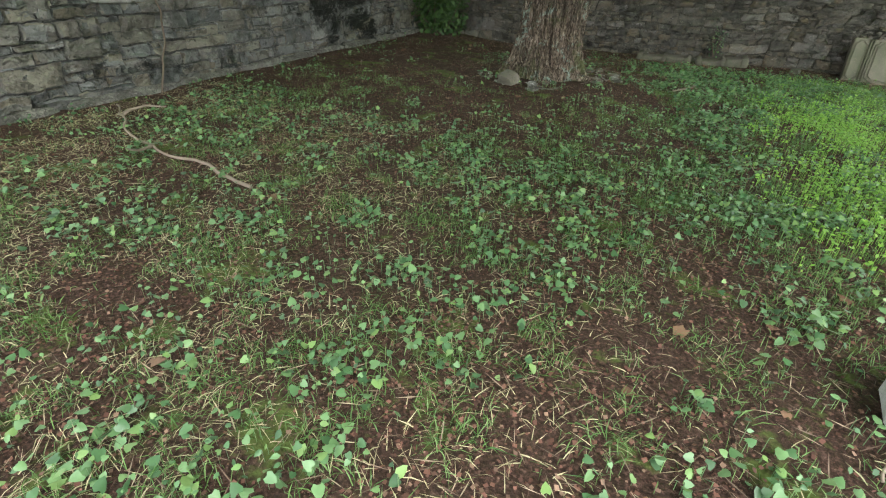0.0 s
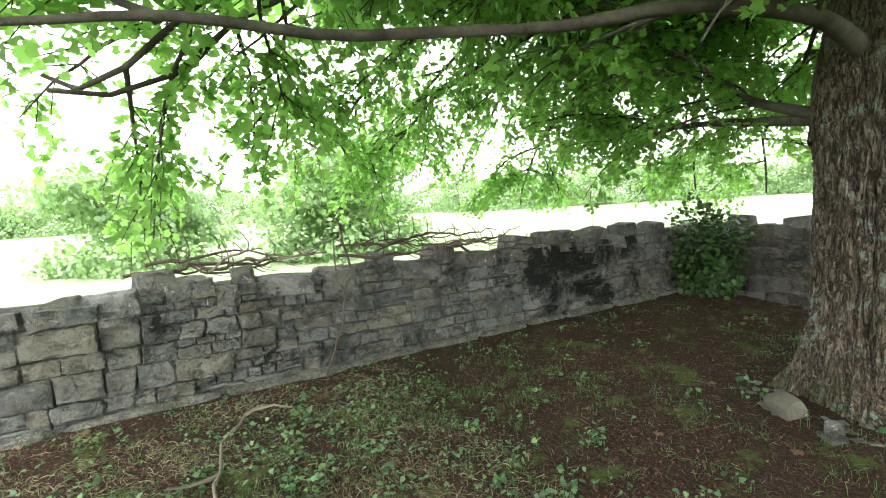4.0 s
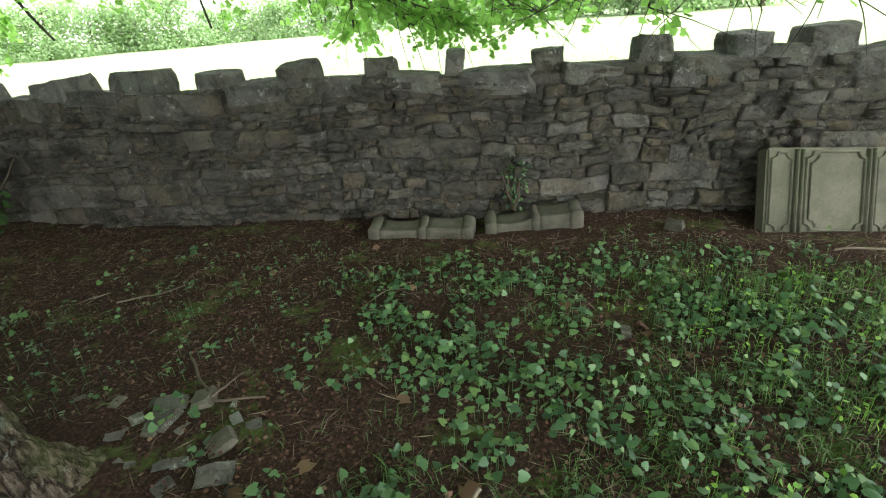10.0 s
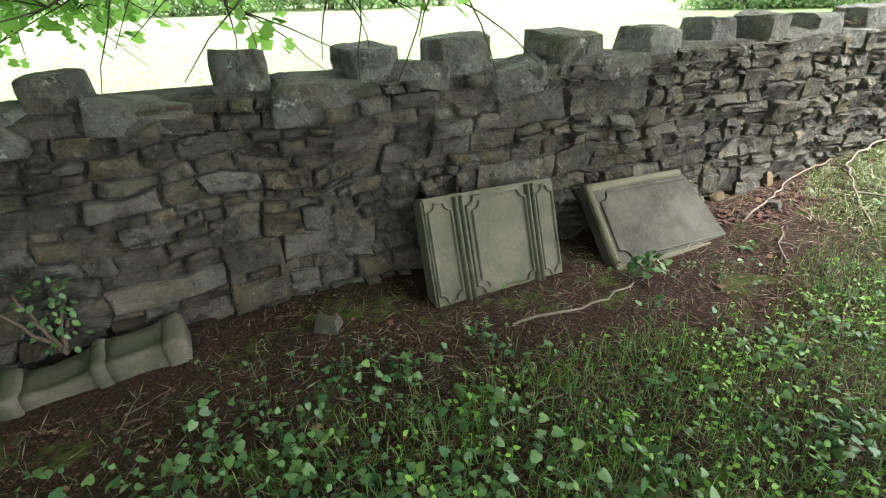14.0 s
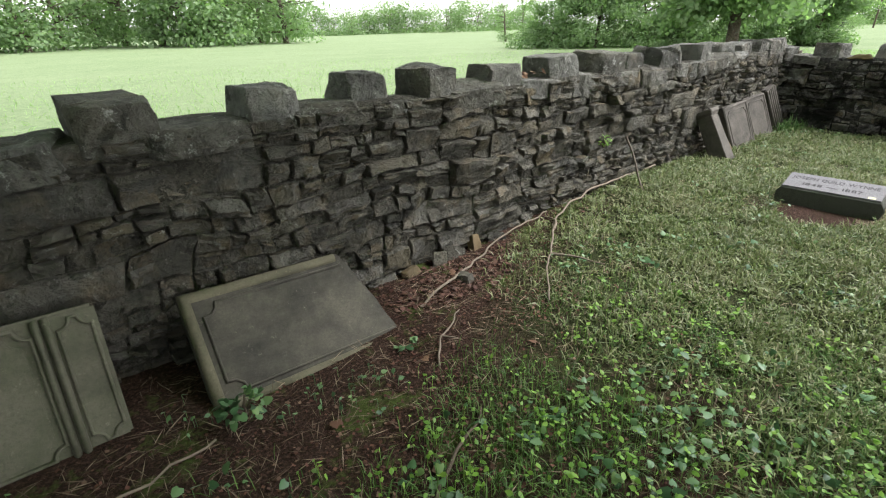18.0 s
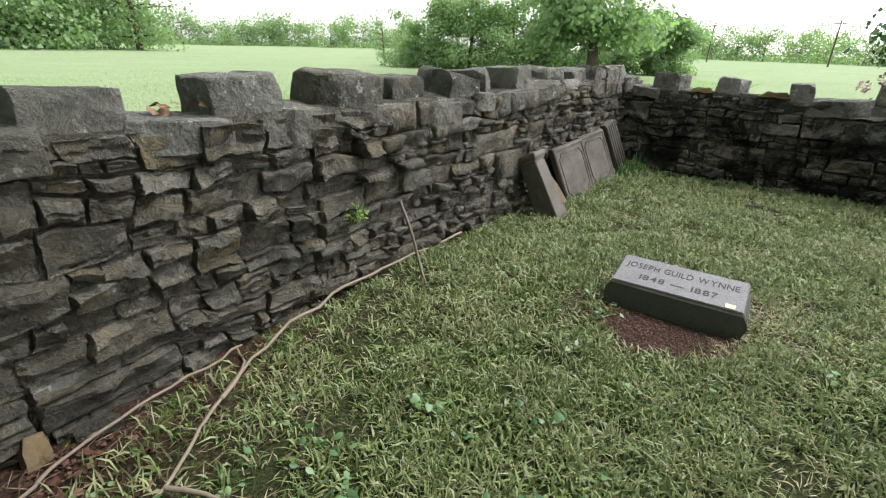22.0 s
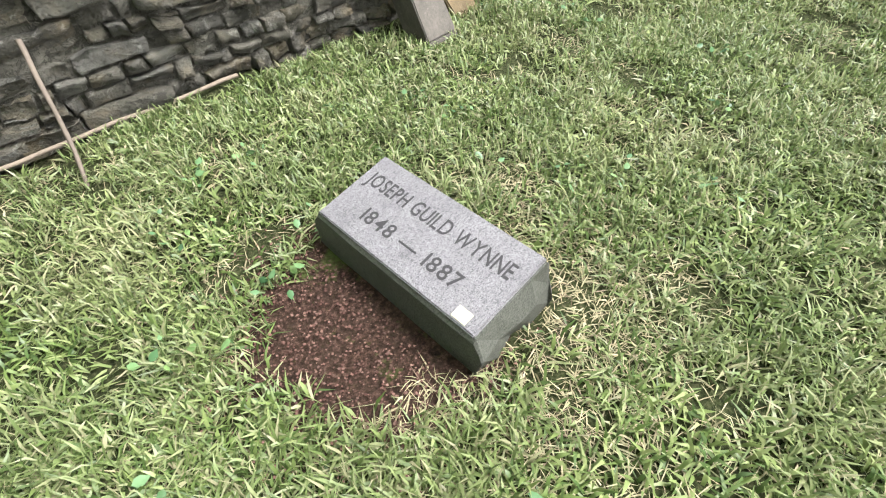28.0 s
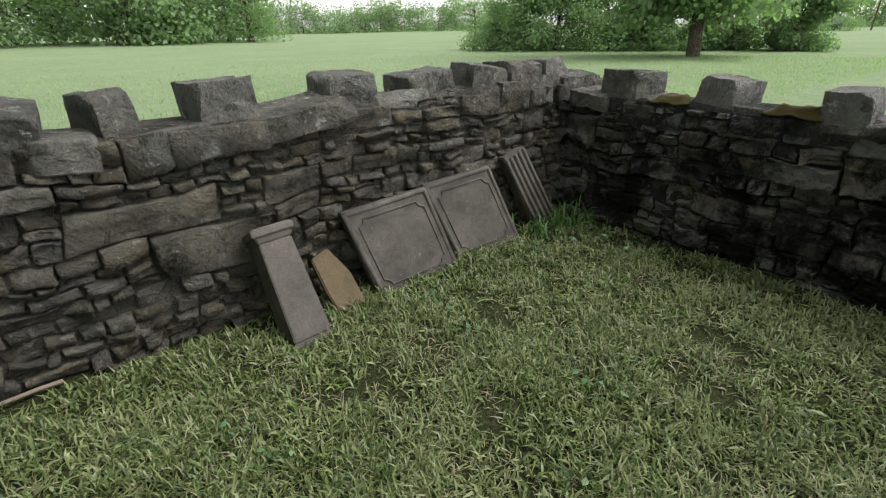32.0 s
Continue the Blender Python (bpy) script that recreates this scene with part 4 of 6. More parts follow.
MAPLE_OUT = [(0.0, 0.0), (0.44, 0.12), (0.25, 0.32), (0.48, 0.66), (0.0, 1.0), (-0.48, 0.66), (-0.25, 0.32), (-0.44, 0.12)]
world_leaf = leaf_base + np.array([TREE[0], TREE[1], 0.1])
keep = world_leaf[:, 2] > np.where(world_leaf[:, 1] > 10.3, 1.36, 1.6)
walk_zone = (world_leaf[:, 0] > -1.2) & (world_leaf[:, 1] < 8.6)
keep &= ~(walk_zone & (world_leaf[:, 2] < 2.7))
keep &= ~((world_leaf[:, 0] > -3.2) & (world_leaf[:, 1] < 6.3) & (world_leaf[:, 2] < 2.4))
leaf_base, leaf_dir = leaf_base[keep], leaf_dir[keep]
n = len(leaf_base)
rnd = np.random.default_rng(5)
fw = leaf_dir + rnd.normal(0, 0.7, (n, 3)) + np.array([0, 0, -0.45])
upv = np.array([0, 0, 1.0]) + rnd.normal(0, 0.45, (n, 3))
crown = part("crown", scatter_leaves("crown", leaf_base + rnd.normal(0, 0.05, (n, 3)), fw, upv, rnd.uniform(0.05, 0.088, n), MAPLE_OUT, M_MAPLE, fold=0.25), None, maple, "bright green drooping maple leaves")
crown["kind"] = "stuff"
# the dense dome above the lower boughs, mostly unseen, sized and shifted for shade
nu = 78000
vv = rnd.normal(0, 1, (nu, 3))
vv /= np.linalg.norm(vv, axis=1)[:, None]
vv[:, 2] = np.abs(vv[:, 2])
rad = (0.45 + 0.55 * rnd.random(nu) ** 0.5) * (0.75 + 0.5 * fbm(vv * 2.2 + 4, 2))
up_pos = np.array([1.8, -0.3, 4.2]) + vv * rad[:, None] * np.array([7.3, 8.8, 5.6])
# the crown is thin on its north-west side
thin = (up_pos[:, 1] > 3.2) & (up_pos[:, 0] < 2.2) & (rnd.random(nu) < 0.8)
up_pos, vv = up_pos[~thin], vv[~thin]
nu = len(up_pos)
up_crown = part("upper_crown", scatter_quads("upper_crown", up_pos, rnd.normal(0, 1, (nu, 3)) + np.array([0, 0, -0.5]), vv + np.array([0, 0, 0.7]), rnd.uniform(0.13, 0.24, nu), M_MAPLE), None, maple)
up_crown["kind"] = "stuff"


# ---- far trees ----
def far_tree(name, x, y, h, w, seed, label, trunk_h=0.2, n_leaf=2600, leaf=None, mat=M_FAR_HAZE, trunk_r=None, narrow=1.0):
    rng = np.random.default_rng(seed)
    z = float(ground_z(np.array([x]), np.array([y]))[0])
    tree = thing(name, pose(x, y, z - 0.1, 0, 0, rng.uniform(0, 360)), label, "tree" if h > 3 else "shrub")
    r = trunk_r or 0.022 * h
    bv, bf, off = [], [], 0
    stem = limb_path((0, 0, 0), (rng.normal(0, .06), rng.normal(0, .06), 1), h * 0.8, 8, [0.1], seed, 0.06)
    V, F = tube(stem, np.linspace(r * 1.2, r * 0.2, len(stem)), 8)
    bv.append(V), bf.append(F)
    off += len(V)
    cen = []
    for k in range(int(16 + h)):
        i0 = rng.integers(1, 8)
        az = rng.uniform(0, 2 * np.pi)
        t = (stem[i0][2] / h - trunk_h) / (1 - trunk_h)
        if t < 0:
            i0, t = 2, 0.1
        reach = w * 0.5 * (0.55 + 0.6 * math.sin(math.pi * min(max(t, 0.0), 1.0) ** 0.8)) * rng.uniform(0.55, 1.1)
        pth = limb_path(stem[i0], (math.cos(az), math.sin(az), rng.uniform(0.05, 0.7)), reach, 5, [0.02, -0.04], seed * 50 + k, 0.15)
        V, F = tube(pth, np.linspace(r * 0.4, r * 0.06, len(pth)), 5)
        bv.append(V), bf.append(F + off)
        off += len(V)
        for q in range(2, 6):
            cen.append((pth[q], w * rng.uniform(0.07, 0.14)))
    cen.append((stem[-1], w * 0.14))
    if trunk_h < 0.1:
        for k in range(24):
            a, q = rng.uniform(0, 2 * np.pi), w * 0.45 * rng.random() ** 0.5
            cen.append((np.array([q * math.cos(a), q * math.sin(a), h * rng.uniform(0.02, 0.2)]), w * 0.12))
    part("trunk", fast_mesh("trunk", np.concatenate(bv), np.concatenate(bf), 4, M_BARK, True), None, tree)
    C = np.array([c for c, _ in cen])
    S = np.array([s for _, s in cen])
    pick = rng.integers(0, len(C), n_leaf)
    v = rng.normal(0, 1, (n_leaf, 3))
    v /= np.linalg.norm(v, axis=1)[:, None]
    P = C[pick] + v * (S[pick] * rng.random(n_leaf) ** 0.4)[:, None] * np.array([1, 1, 0.75]) * 1.6
    P[:, 2] = np.maximum(P[:, 2], rng.uniform(-0.02, 0.1, n_leaf) * h)
    P[:, :2] *= narrow
    size = rng.uniform(0.5, 1.2, n_leaf) * (leaf or w * 0.031)
    fwv = rng.normal(0, 1, (n_leaf, 3)) + np.array([0, 0, -0.3])
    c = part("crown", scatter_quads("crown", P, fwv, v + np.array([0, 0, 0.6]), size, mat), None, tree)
    c["kind"] = "stuff"
    return tree


def polar(az, dist, cx=3.0, cy=7.0):
    return cx + math.sin(radians(az)) * dist, cy + math.cos(radians(az)) * dist


frng = np.random.default_rng(21)
k = 0
for az0, az1, step, dist, h, w in [(-118, -60, 4.2, 130, 9, 15), (-60, -2, 3.2, 115, 9.5, 14), (-3, 24, 2.5, 84, 17.5, 14), (21, 50, 1.9, 215, 9, 17), (72, 125, 2.6, 190, 8.5, 17)]:
    az = az0
    while az < az1:
        d = dist * frng.uniform(0.92, 1.1)
        x, y = polar(az, d)
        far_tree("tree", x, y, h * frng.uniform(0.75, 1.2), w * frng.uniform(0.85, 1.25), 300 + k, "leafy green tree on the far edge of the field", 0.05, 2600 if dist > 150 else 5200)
        k += 1
        az += step * frng.uniform(0.8, 1.2)
x, y = polar(68.5, 36)
far_tree("tree", x, y, 14, 10, 71, "tall spreading tree with a forked trunk beyond the wall", 0.3, 14000, 0.3, trunk_r=0.3)
x, y = polar(46.8, 64)
far_tree("conifer_tree", x, y, 5.4, 2.6, 72, "dark narrow conifer beyond the field", 0.05, 5000)
x, y = polar(48.6, 64)
far_tree("conifer_tree", x, y, 5.0, 2.4, 73, "dark narrow conifer beyond the field", 0.05, 5000)
far_tree("shrub", -19, 8.6, 5.2, 6.5, 74, "broad green shrub standing in the field", 0.02, 16000, 0.22)
far_tree("shrub", -22, 1.5, 4.6, 5.5, 75, "broad green shrub standing in the field", 0.02, 12000, 0.22)
flower_bush = far_tree("flowering_shrub", 20.5, 5.2, 2.0, 4.4, 76, "dense shrub with dull pink flower heads", 0.02, 14000, 0.15, mat=M_IVY)
for az, d, h in ((74.2, 112, 2.6), (75.4, 110, 1.9), (76.6, 113, 2.8), (77.6, 112, 2.2)):
    x, y = polar(az, d)
    far_tree("shrub", x, y, h, 4.5, int(az * 10), "low green shrub at the field's far edge", 0.02, 1500)
for k, (x, y, h, w) in enumerate(((36.8, 34.0, 5.6, 6.5), (38.6, 31.0, 6.6, 7.0), (41.0, 28.2, 6.2, 7.0), (43.0, 25.0, 5.6, 6.0), (45.5, 22.6, 4.6, 5.0), (45.6, 18.4, 4.2, 4.6))):
    far_tree("shrub", x, y, h, w, 840 + k, "large dark green rounded shrub in the field", 0.0, 17000, 0.17)
brng = np.random.default_rng(19)
M_BLOOM = leaf_mat("dull_pink_bloom", [(0.32, 0.2, 0.2), (0.42, 0.29, 0.28), (0.36, 0.28, 0.22)], 0.2, 0.7)
for k in range(46):
    a, e = brng.uniform(0, 2 * math.pi), brng.uniform(0.15, 1.35)
    c = np.array([2.35 * math.cos(a) * math.cos(e), 2.35 * math.sin(a) * math.cos(e), 0.3 + 1.6 * math.sin(e)]) * brng.uniform(0.85, 1.02)
    v = brng.normal(0, 1, (60, 3))
    v /= np.linalg.norm(v, axis=1)[:, None]
    part("flower_head", scatter_quads("flower_head", c + v * np.array([0.11, 0.11, 0.09]), v + brng.normal(0, 0.4, (60, 3)), v[:, [1, 2, 0]], brng.uniform(0.04, 0.08, 60), M_BLOOM), None, flower_bush)["kind"] = "stuff"


# ---- carved slabs and stones against the north wall ----
def gz(x, y):
    return float(ground_z(np.array([float(x)]), np.array([float(y)]))[0])


def ridge(pts, width, height, closed=True, y=0.0):
    """A rounded moulding along a line in the slab's plane, proud towards -y."""
    P = np.array(pts, float)
    n = len(P)
    prev = np.roll(P, 1, 0) if closed else np.concatenate([[2 * P[0] - P[1]], P[:-1]])
    nxt = np.roll(P, -1, 0) if closed else np.concatenate([P[1:], [2 * P[-1] - P[-2]]])
    a, b = P - prev, nxt - P
    a /= np.linalg.norm(a, axis=1)[:, None]
    b /= np.linalg.norm(b, axis=1)[:, None]
    nrm = np.stack([-(a + b)[:, 1], (a + b)[:, 0]], -1)
    nrm /= np.linalg.norm(nrm, axis=1)[:, None]
    scale = 1 / np.maximum(0.5, (nrm * np.stack([-a[:, 1], a[:, 0]], -1)).sum(1))
    sec = [(-0.5, 0.0), (-0.42, 0.6), (-0.15, 1.0), (0.15, 1.0), (0.42, 0.6), (0.5, 0.0)]
    V = [[P[i][0] + nrm[i][0] * s * width * scale[i], y + 0.003 - h * (height + 0.003), P[i][1] + nrm[i][1] * s * width * scale[i]] for i in range(n) for s, h in sec]
    k = len(sec)
    F = []
    for i in range(n if closed else n - 1):
        q = (i + 1) % n
        F += [[i * k + j, q * k + j, q * k + j + 1, i * k + j + 1] for j in range(k - 1)]
    if not closed:
        F += [list(range(k)), [(n - 1) * k + j for j in range(k)][::-1]]
    return mesh_of("moulding", V, F, (), True)


def notched(x0, z0, x1, z1, r, sides="lrtb"):
    """A rectangle whose corners are scooped out."""
    out = []
    for cx, cz, a0, do in ((x0, z0, 90, "lb"), (x1, z0, 180, "rb"), (x1, z1, 270, "rt"), (x0, z1, 0, "lt")):
        if all(c in sides for c in do):
            arc = [(cx + r * math.cos(radians(a0 - 90 * t)), cz + r * math.sin(radians(a0 - 90 * t))) for t in np.linspace(0, 1, 6)]
            out += arc
        else:
            out.append((cx, cz))
    return out


def slab_body(outline, thick, bevel=0.012, seed=0, wear=0.004):
    bm = bmesh.new()
    f = bm.faces.new([bm.verts.new((x, 0, z)) for x, z in outline])
    ex = bmesh.ops.extrude_face_region(bm, geom=[f])
    bmesh.ops.translate(bm, verts=[v for v in ex["geom"] if isinstance(v, bmesh.types.BMVert)], vec=(0, thick, 0))
    bmesh.ops.recalc_face_normals(bm, faces=bm.faces[:])
    bmesh.ops.bevel(bm, geom=bm.edges[:], offset=bevel, segments=2, affect="EDGES", clamp_overlap=True)
    return rough(bm, wear, 9, seed)


# panelled slab
s1 = thing("panelled_slab", pose(2.68, 9.555, gz(2.68, 9.55) - 0.02, -21, 3.0, 3), "mossy carved stone slab with three panels leaning on the wall", "stone slab")
W, H = 0.92, 0.63
part("body", slab_body([(-W / 2, 0), (W / 2, 0), (W / 2, H), (-W / 2, H)], 0.13, 0.014, 1), M_SLAB_A, s1)
part("centre_panel", slab_body(notched(-0.155, 0.055, 0.195, H - 0.055, 0.05), 0.03, 0.005, 2, 0.002), M_SLAB_A, s1).location = (0, -0.014, 0)
part("panel_moulding", ridge(notched(-0.185, 0.03, 0.225, H - 0.03, 0.05), 0.018, 0.018), M_SLAB_A, s1)
for x in (-0.235, 0.265):
    for dx in (-0.018, 0.018):
        part("pilaster_moulding", ridge([(x + dx, 0.012), (x + dx, H * 0.5), (x + dx, H - 0.012)], 0.032, 0.03, False), M_SLAB_A, s1)
part("side_panel", ridge(notched(-0.43, 0.03, -0.285, H - 0.035, 0.045), 0.016, 0.014), M_SLAB_A, s1)
part("side_panel", ridge(notched(0.315, 0.03, 0.435, H - 0.035, 0.045), 0.016, 0.014), M_SLAB_A, s1)

# broken slab
s2 = thing("broken_slab", pose(3.46, 9.45, gz(3.9, 9.45) - 0.015, -43, 1.8, -0.8), "broken marble slab with a moulded rim leaning on the wall", "stone slab")
OUT = [(0, 0), (0.5, 0.0), (1.1, 0.0), (1.07, 0.1), (1.04, 0.2), (1.02, 0.3), (0.97, 0.42), (0.94, 0.55), (0.89, 0.645), (0.4, 0.645), (0.0, 0.65), (0.0, 0.32)]
part("body", slab_body(OUT, 0.085, 0.008, 3, 0.003), M_SLAB_B, s2)
part("rim", ridge([(1.08, 0.03), (0.03, 0.03), (0.03, 0.32), (0.03, 0.62), (0.87, 0.615)], 0.055, 0.022, False), M_SLAB_R, s2, "olive lichen-stained rim")
part("panel_moulding", ridge([(1.05, 0.085), (0.17, 0.085), (0.16, 0.12), (0.13, 0.145), (0.09, 0.15), (0.09, 0.5), (0.13, 0.505), (0.155, 0.53), (0.165, 0.565), (0.885, 0.562)], 0.016, 0.014, False), M_SLAB_B, s2)


def cornice_block(m, length, seed, label):
    """A fallen moulded block: a worn trough with raised ends and a ridge across its middle."""
    t = thing("cornice_block", m, label, "stone block")
    L = length / 2

    def lofted(rows, s):
        bm = bmesh.new()
        rings = []
        for x, h, f in rows:
            sec = [(f, -0.04), (f - 0.004, h * 0.45), (f, h - 0.012), (f + 0.014, h), (0.11, h - 0.012), (0.215, h + 0.004), (0.235, h - 0.015), (0.24, -0.04)]
            rings.append([bm.verts.new((x, y, z)) for y, z in sec])
        k = len(rings[0])
        for p, q in zip(rings, rings[1:]):
            for i in range(k):
                bm.faces.new([p[i], p[(i + 1) % k], q[(i + 1) % k], q[i]])
        bm.faces.new(rings[0][::-1]), bm.faces.new(rings[-1])
        bmesh.ops.recalc_face_normals(bm, faces=bm.faces[:])
        bmesh.ops.subdivide_edges(bm, edges=bm.edges[:], cuts=1, use_grid_fill=True)
        rough(bm, 0.007, 8, s)
        for f in bm.faces:
            f.smooth = True
        return bm

    part("end_block", lofted([(-L, 0.11, 0.02), (-L + 0.02, 0.13, 0.012), (-L + 0.07, 0.132, 0.008), (-L + 0.09, 0.12, 0.016)], seed), M_BLOCK, t)
    part("trough", lofted([(-L + 0.08, 0.105, 0.028), (-L + 0.2, 0.085, 0.04), (-0.07, 0.1, 0.036), (-0.01, 0.125, 0.03)], seed + 1), M_BLOCK, t)
    part("rib", lofted([(-0.015, 0.128, 0.024), (0.0, 0.15, 0.016), (0.035, 0.148, 0.018), (0.05, 0.135, 0.026)], seed + 2), M_BLOCK, t)
    part("waist", lofted([(0.045, 0.135, 0.026), (0.16, 0.122, 0.036), (L - 0.15, 0.128, 0.034), (L - 0.095, 0.142, 0.022)], seed + 3), M_BLOCK, t)
    part("end_block", lofted([(L - 0.1, 0.14, 0.016), (L - 0.08, 0.155, 0.01), (L - 0.025, 0.158, 0.01), (L, 0.13, 0.024)], seed + 4), M_BLOCK, t)
    return t


cornice_block(pose(-0.35, 9.55, gz(-.35, 9.6) - 0.045, 6, 2, -3), 0.86, 4, "fallen carved stone block lying in pine litter")
cornice_block(pose(0.57, 9.66, gz(.57, 9.7) - 0.02, 5, -4, 2), 0.78, 5, "fallen moulded stone block lying in pine litter")

# ---- the granite marker ----
mk = thing("grave_marker", pose(8.175, 8.29, 0.0, 0, 0, -86.5), "low grey granite grave marker with engraved slanted face", "gravestone")


def marker_body():
    bm = bmesh.new()
    w, d = 0.7, 0.31
    g = 8
    rows = [(0.0, -0.05), (-0.004, 0.1), (0.0, 0.235), (0.01, 0.248), (d - 0.01, 0.303), (d, 0.29), (d + 0.01, 0.1), (d, -0.05)]
    vs = [[bm.verts.new((x, y, z)) for y, z in rows] for x in np.linspace(-w / 2, w / 2, g)]
    for i in range(g - 1):
        for j in range(len(rows) - 1):
            bm.faces.new([vs[i][j], vs[i + 1][j], vs[i + 1][j + 1], vs[i][j + 1]])
    bm.faces.new(vs[0]), bm.faces.new(vs[-1][::-1])
    caps = [f for f in bm.faces if len(f.verts) > 4]
    bmesh.ops.triangulate(bm, faces=caps)
    bmesh.ops.subdivide_edges(bm, edges=[e for e in bm.edges if all(abs(abs(v.co.x) - w / 2) < 1e-4 for v in e.verts)], cuts=3, use_grid_fill=True)
    for v in bm.verts:
        if abs(abs(v.co.x) - w / 2) < 1e-3 and v.co.z < 0.22:
            v.co.x += math.copysign(0.02 + 0.03 * noise.noise(v.co * 14), v.co.x)
    bmesh.ops.recalc_face_normals(bm, faces=bm.faces[:])
    return rough(bm, 0.004, 12, 3)


part("body", marker_body(), M_GRANITE_SHADED, mk, "rough-hewn granite sides with shade in their dark colour")
tilt_top = math.degrees(math.atan2(0.055, 0.29))
bm = bmesh.new()
box(bm, -0.345, 0.004, -0.012, 0.345, 0.306, 0.006, 0.004)
top = part("inscribed_face", bm, M_GRANITE, mk, "smooth speckled granite face")
top.matrix_basis = pose(0, 0.004, 0.249, tilt_top, 0, 0)


def lettering(text, size, x, y, width, parent, mat):
    """Each character is a part of its own."""
    made, at = [], 0.0
    for ch in text:
        if ch == " ":
            at += size * 0.34
            continue
        cu = bpy.data.curves.new("letter", "FONT")
        cu.body, cu.size, cu.extrude, cu.offset = ch, size, 0.0006, 0.0006
        tmp = new("letter", cu)
        me = bpy.data.meshes.new_from_object(tmp.evaluated_get(bpy.context.evaluated_depsgraph_get()))
        bpy.data.objects.remove(tmp)
        xs = [v.co.x for v in me.vertices]
        me.materials.clear()
        made.append((me, at - min(xs)))
        at += max(xs) - min(xs) + size * 0.13
    k = width / (at - size * 0.13)
    for me, ox in made:
        ob = part("letter", me, mat, parent)
        ob.matrix_basis = Matrix.Translation((x - width / 2 + ox * k, y, 0.0068)) @ Matrix.Diagonal((k, 1, 1, 1))


lettering("JOSEPH GUILD WYNNE", 0.078, -0.005, 0.185, 0.62, top, M_LETTER_SHADE)
lettering("1848 — 1887", 0.072, 0.0, 0.072, 0.42, top, M_LETTER_SHADE)
bm = bmesh.new()
box(bm, 0.255, 0.012, 0.0062, 0.305, 0.05, 0.0085, 0.0008)
part("sticker", bm, plain_mat("yellow_sticker", (0.42, 0.4, 0.27), 0.7, 0.15), top, "small pale yellow sticker")

# ---- fragments in the east corner ----
col = thing("pedestal_column", pose(9.51, 9.545, gz(9.5, 9.55) - 0.02, -28, -1.5, 2), "tapered stone pedestal leaning against the wall", "stone pedestal")


def tapered(rows, seed):
    """A square shaft from rows of (height, half width, front, back)."""
    bm = bmesh.new()
    rings = [[bm.verts.new(p) for p in ((-w, f, z), (w, f, z), (w, b, z), (-w, b, z))] for z, w, f, b in rows]
    for a, b in zip(rings, rings[1:]):
        for i in range(4):
            bm.faces.new([a[i], a[(i + 1) % 4], b[(i + 1) % 4], b[i]])
    bm.faces.new(rings[0][::-1]), bm.faces.new(rings[-1])
    bmesh.ops.bevel(bm, geom=bm.edges[:], offset=0.006, segments=2, affect="EDGES", clamp_overlap=True)
    return rough(bm, 0.003, 9, seed)


part("shaft", tapered([(0.045, 0.108, 0.0, 0.2), (0.6, 0.09, 0.018, 0.19)], 1), M_SLAB_C, col)
part("base", tapered([(-0.03, 0.115, -0.006, 0.21), (0.045, 0.115, -0.006, 0.21)], 2), M_SLAB_C, col)
part("neck", tapered([(0.6, 0.092, 0.016, 0.192), (0.635, 0.108, 0.0, 0.205)], 3), M_SLAB_C, col)
part("cap", tapered([(0.635, 0.118, -0.01, 0.215), (0.67, 0.118, -0.01, 0.215), (0.682, 0.105, 0.0, 0.2)], 4), M_SLAB_C, col)

fr = thing("ochre_fragment", pose(9.83, 9.66, gz(9.8, 9.7) - 0.02, -34, -10, 4), "ochre lichen-covered stone fragment leaning on the wall", "stone fragment")
part("body", slab_body([(-0.08, 0), (0.09, 0), (0.1, 0.25), (0.05, 0.44), (-0.07, 0.42), (-0.09, 0.2)], 0.05, 0.008, 8, 0.006), M_RUST, fr)


def marble_tablet(m, w, h, shear, seed, label):
    t = thing("marble_tablet", m, label, "stone tablet")
    o = [(-w / 2, 0), (w / 2, 0), (w / 2 + shear, h), (-w / 2 + shear, h)]
    part("body", slab_body(o, 0.06, 0.007, seed, 0.003), M_SLAB_C, t)
    part("rim", ridge([(-w / 2 + 0.02, 0.02), (w / 2 - 0.02, 0.02), (w / 2 + shear - 0.02, h - 0.02), (-w / 2 + shear + 0.02, h - 0.02)], 0.03, 0.012), M_SLAB_C, t)
    pm = [(x + shear * z / h, z) for x, z in notched(-w / 2 + 0.07, 0.07, w / 2 - 0.07, h - 0.075, 0.045)]
    part("panel_moulding", ridge(pm, 0.012, 0.008), M_SLAB_C, t)
    return t


marble_tablet(pose(10.36, 9.72, gz(10.3, 9.8) - 0.02, -18, -4, -3), 0.62, 0.6, -0.1, 11, "grey marble tablet with a moulded rim leaning on the wall")
marble_tablet(pose(11.0, 9.72, gz(11, 9.8) - 0.02, -17, -4, -4), 0.58, 0.61, -0.14, 12, "cracked grey marble tablet leaning on the wall")
sl = thing("fluted_post", pose(11.66, 9.72, gz(11.7, 9.7) - 0.02, -13, -24, -6), "old fluted stone post leaning in the wall's corner", "stone post")
part("body", slab_body([(-0.115, 0), (0.115, 0), (0.11, 0.7), (-0.1, 0.72)], 0.1, 0.01, 15, 0.006), M_SLAB_C, sl)
for k in range(5):
    part("flute", ridge([(-0.09 + k * 0.045, 0.02), (-0.09 + k * 0.044, 0.4), (-0.085 + k * 0.043, 0.69)], 0.03, 0.016, False), M_SLAB_C, sl)

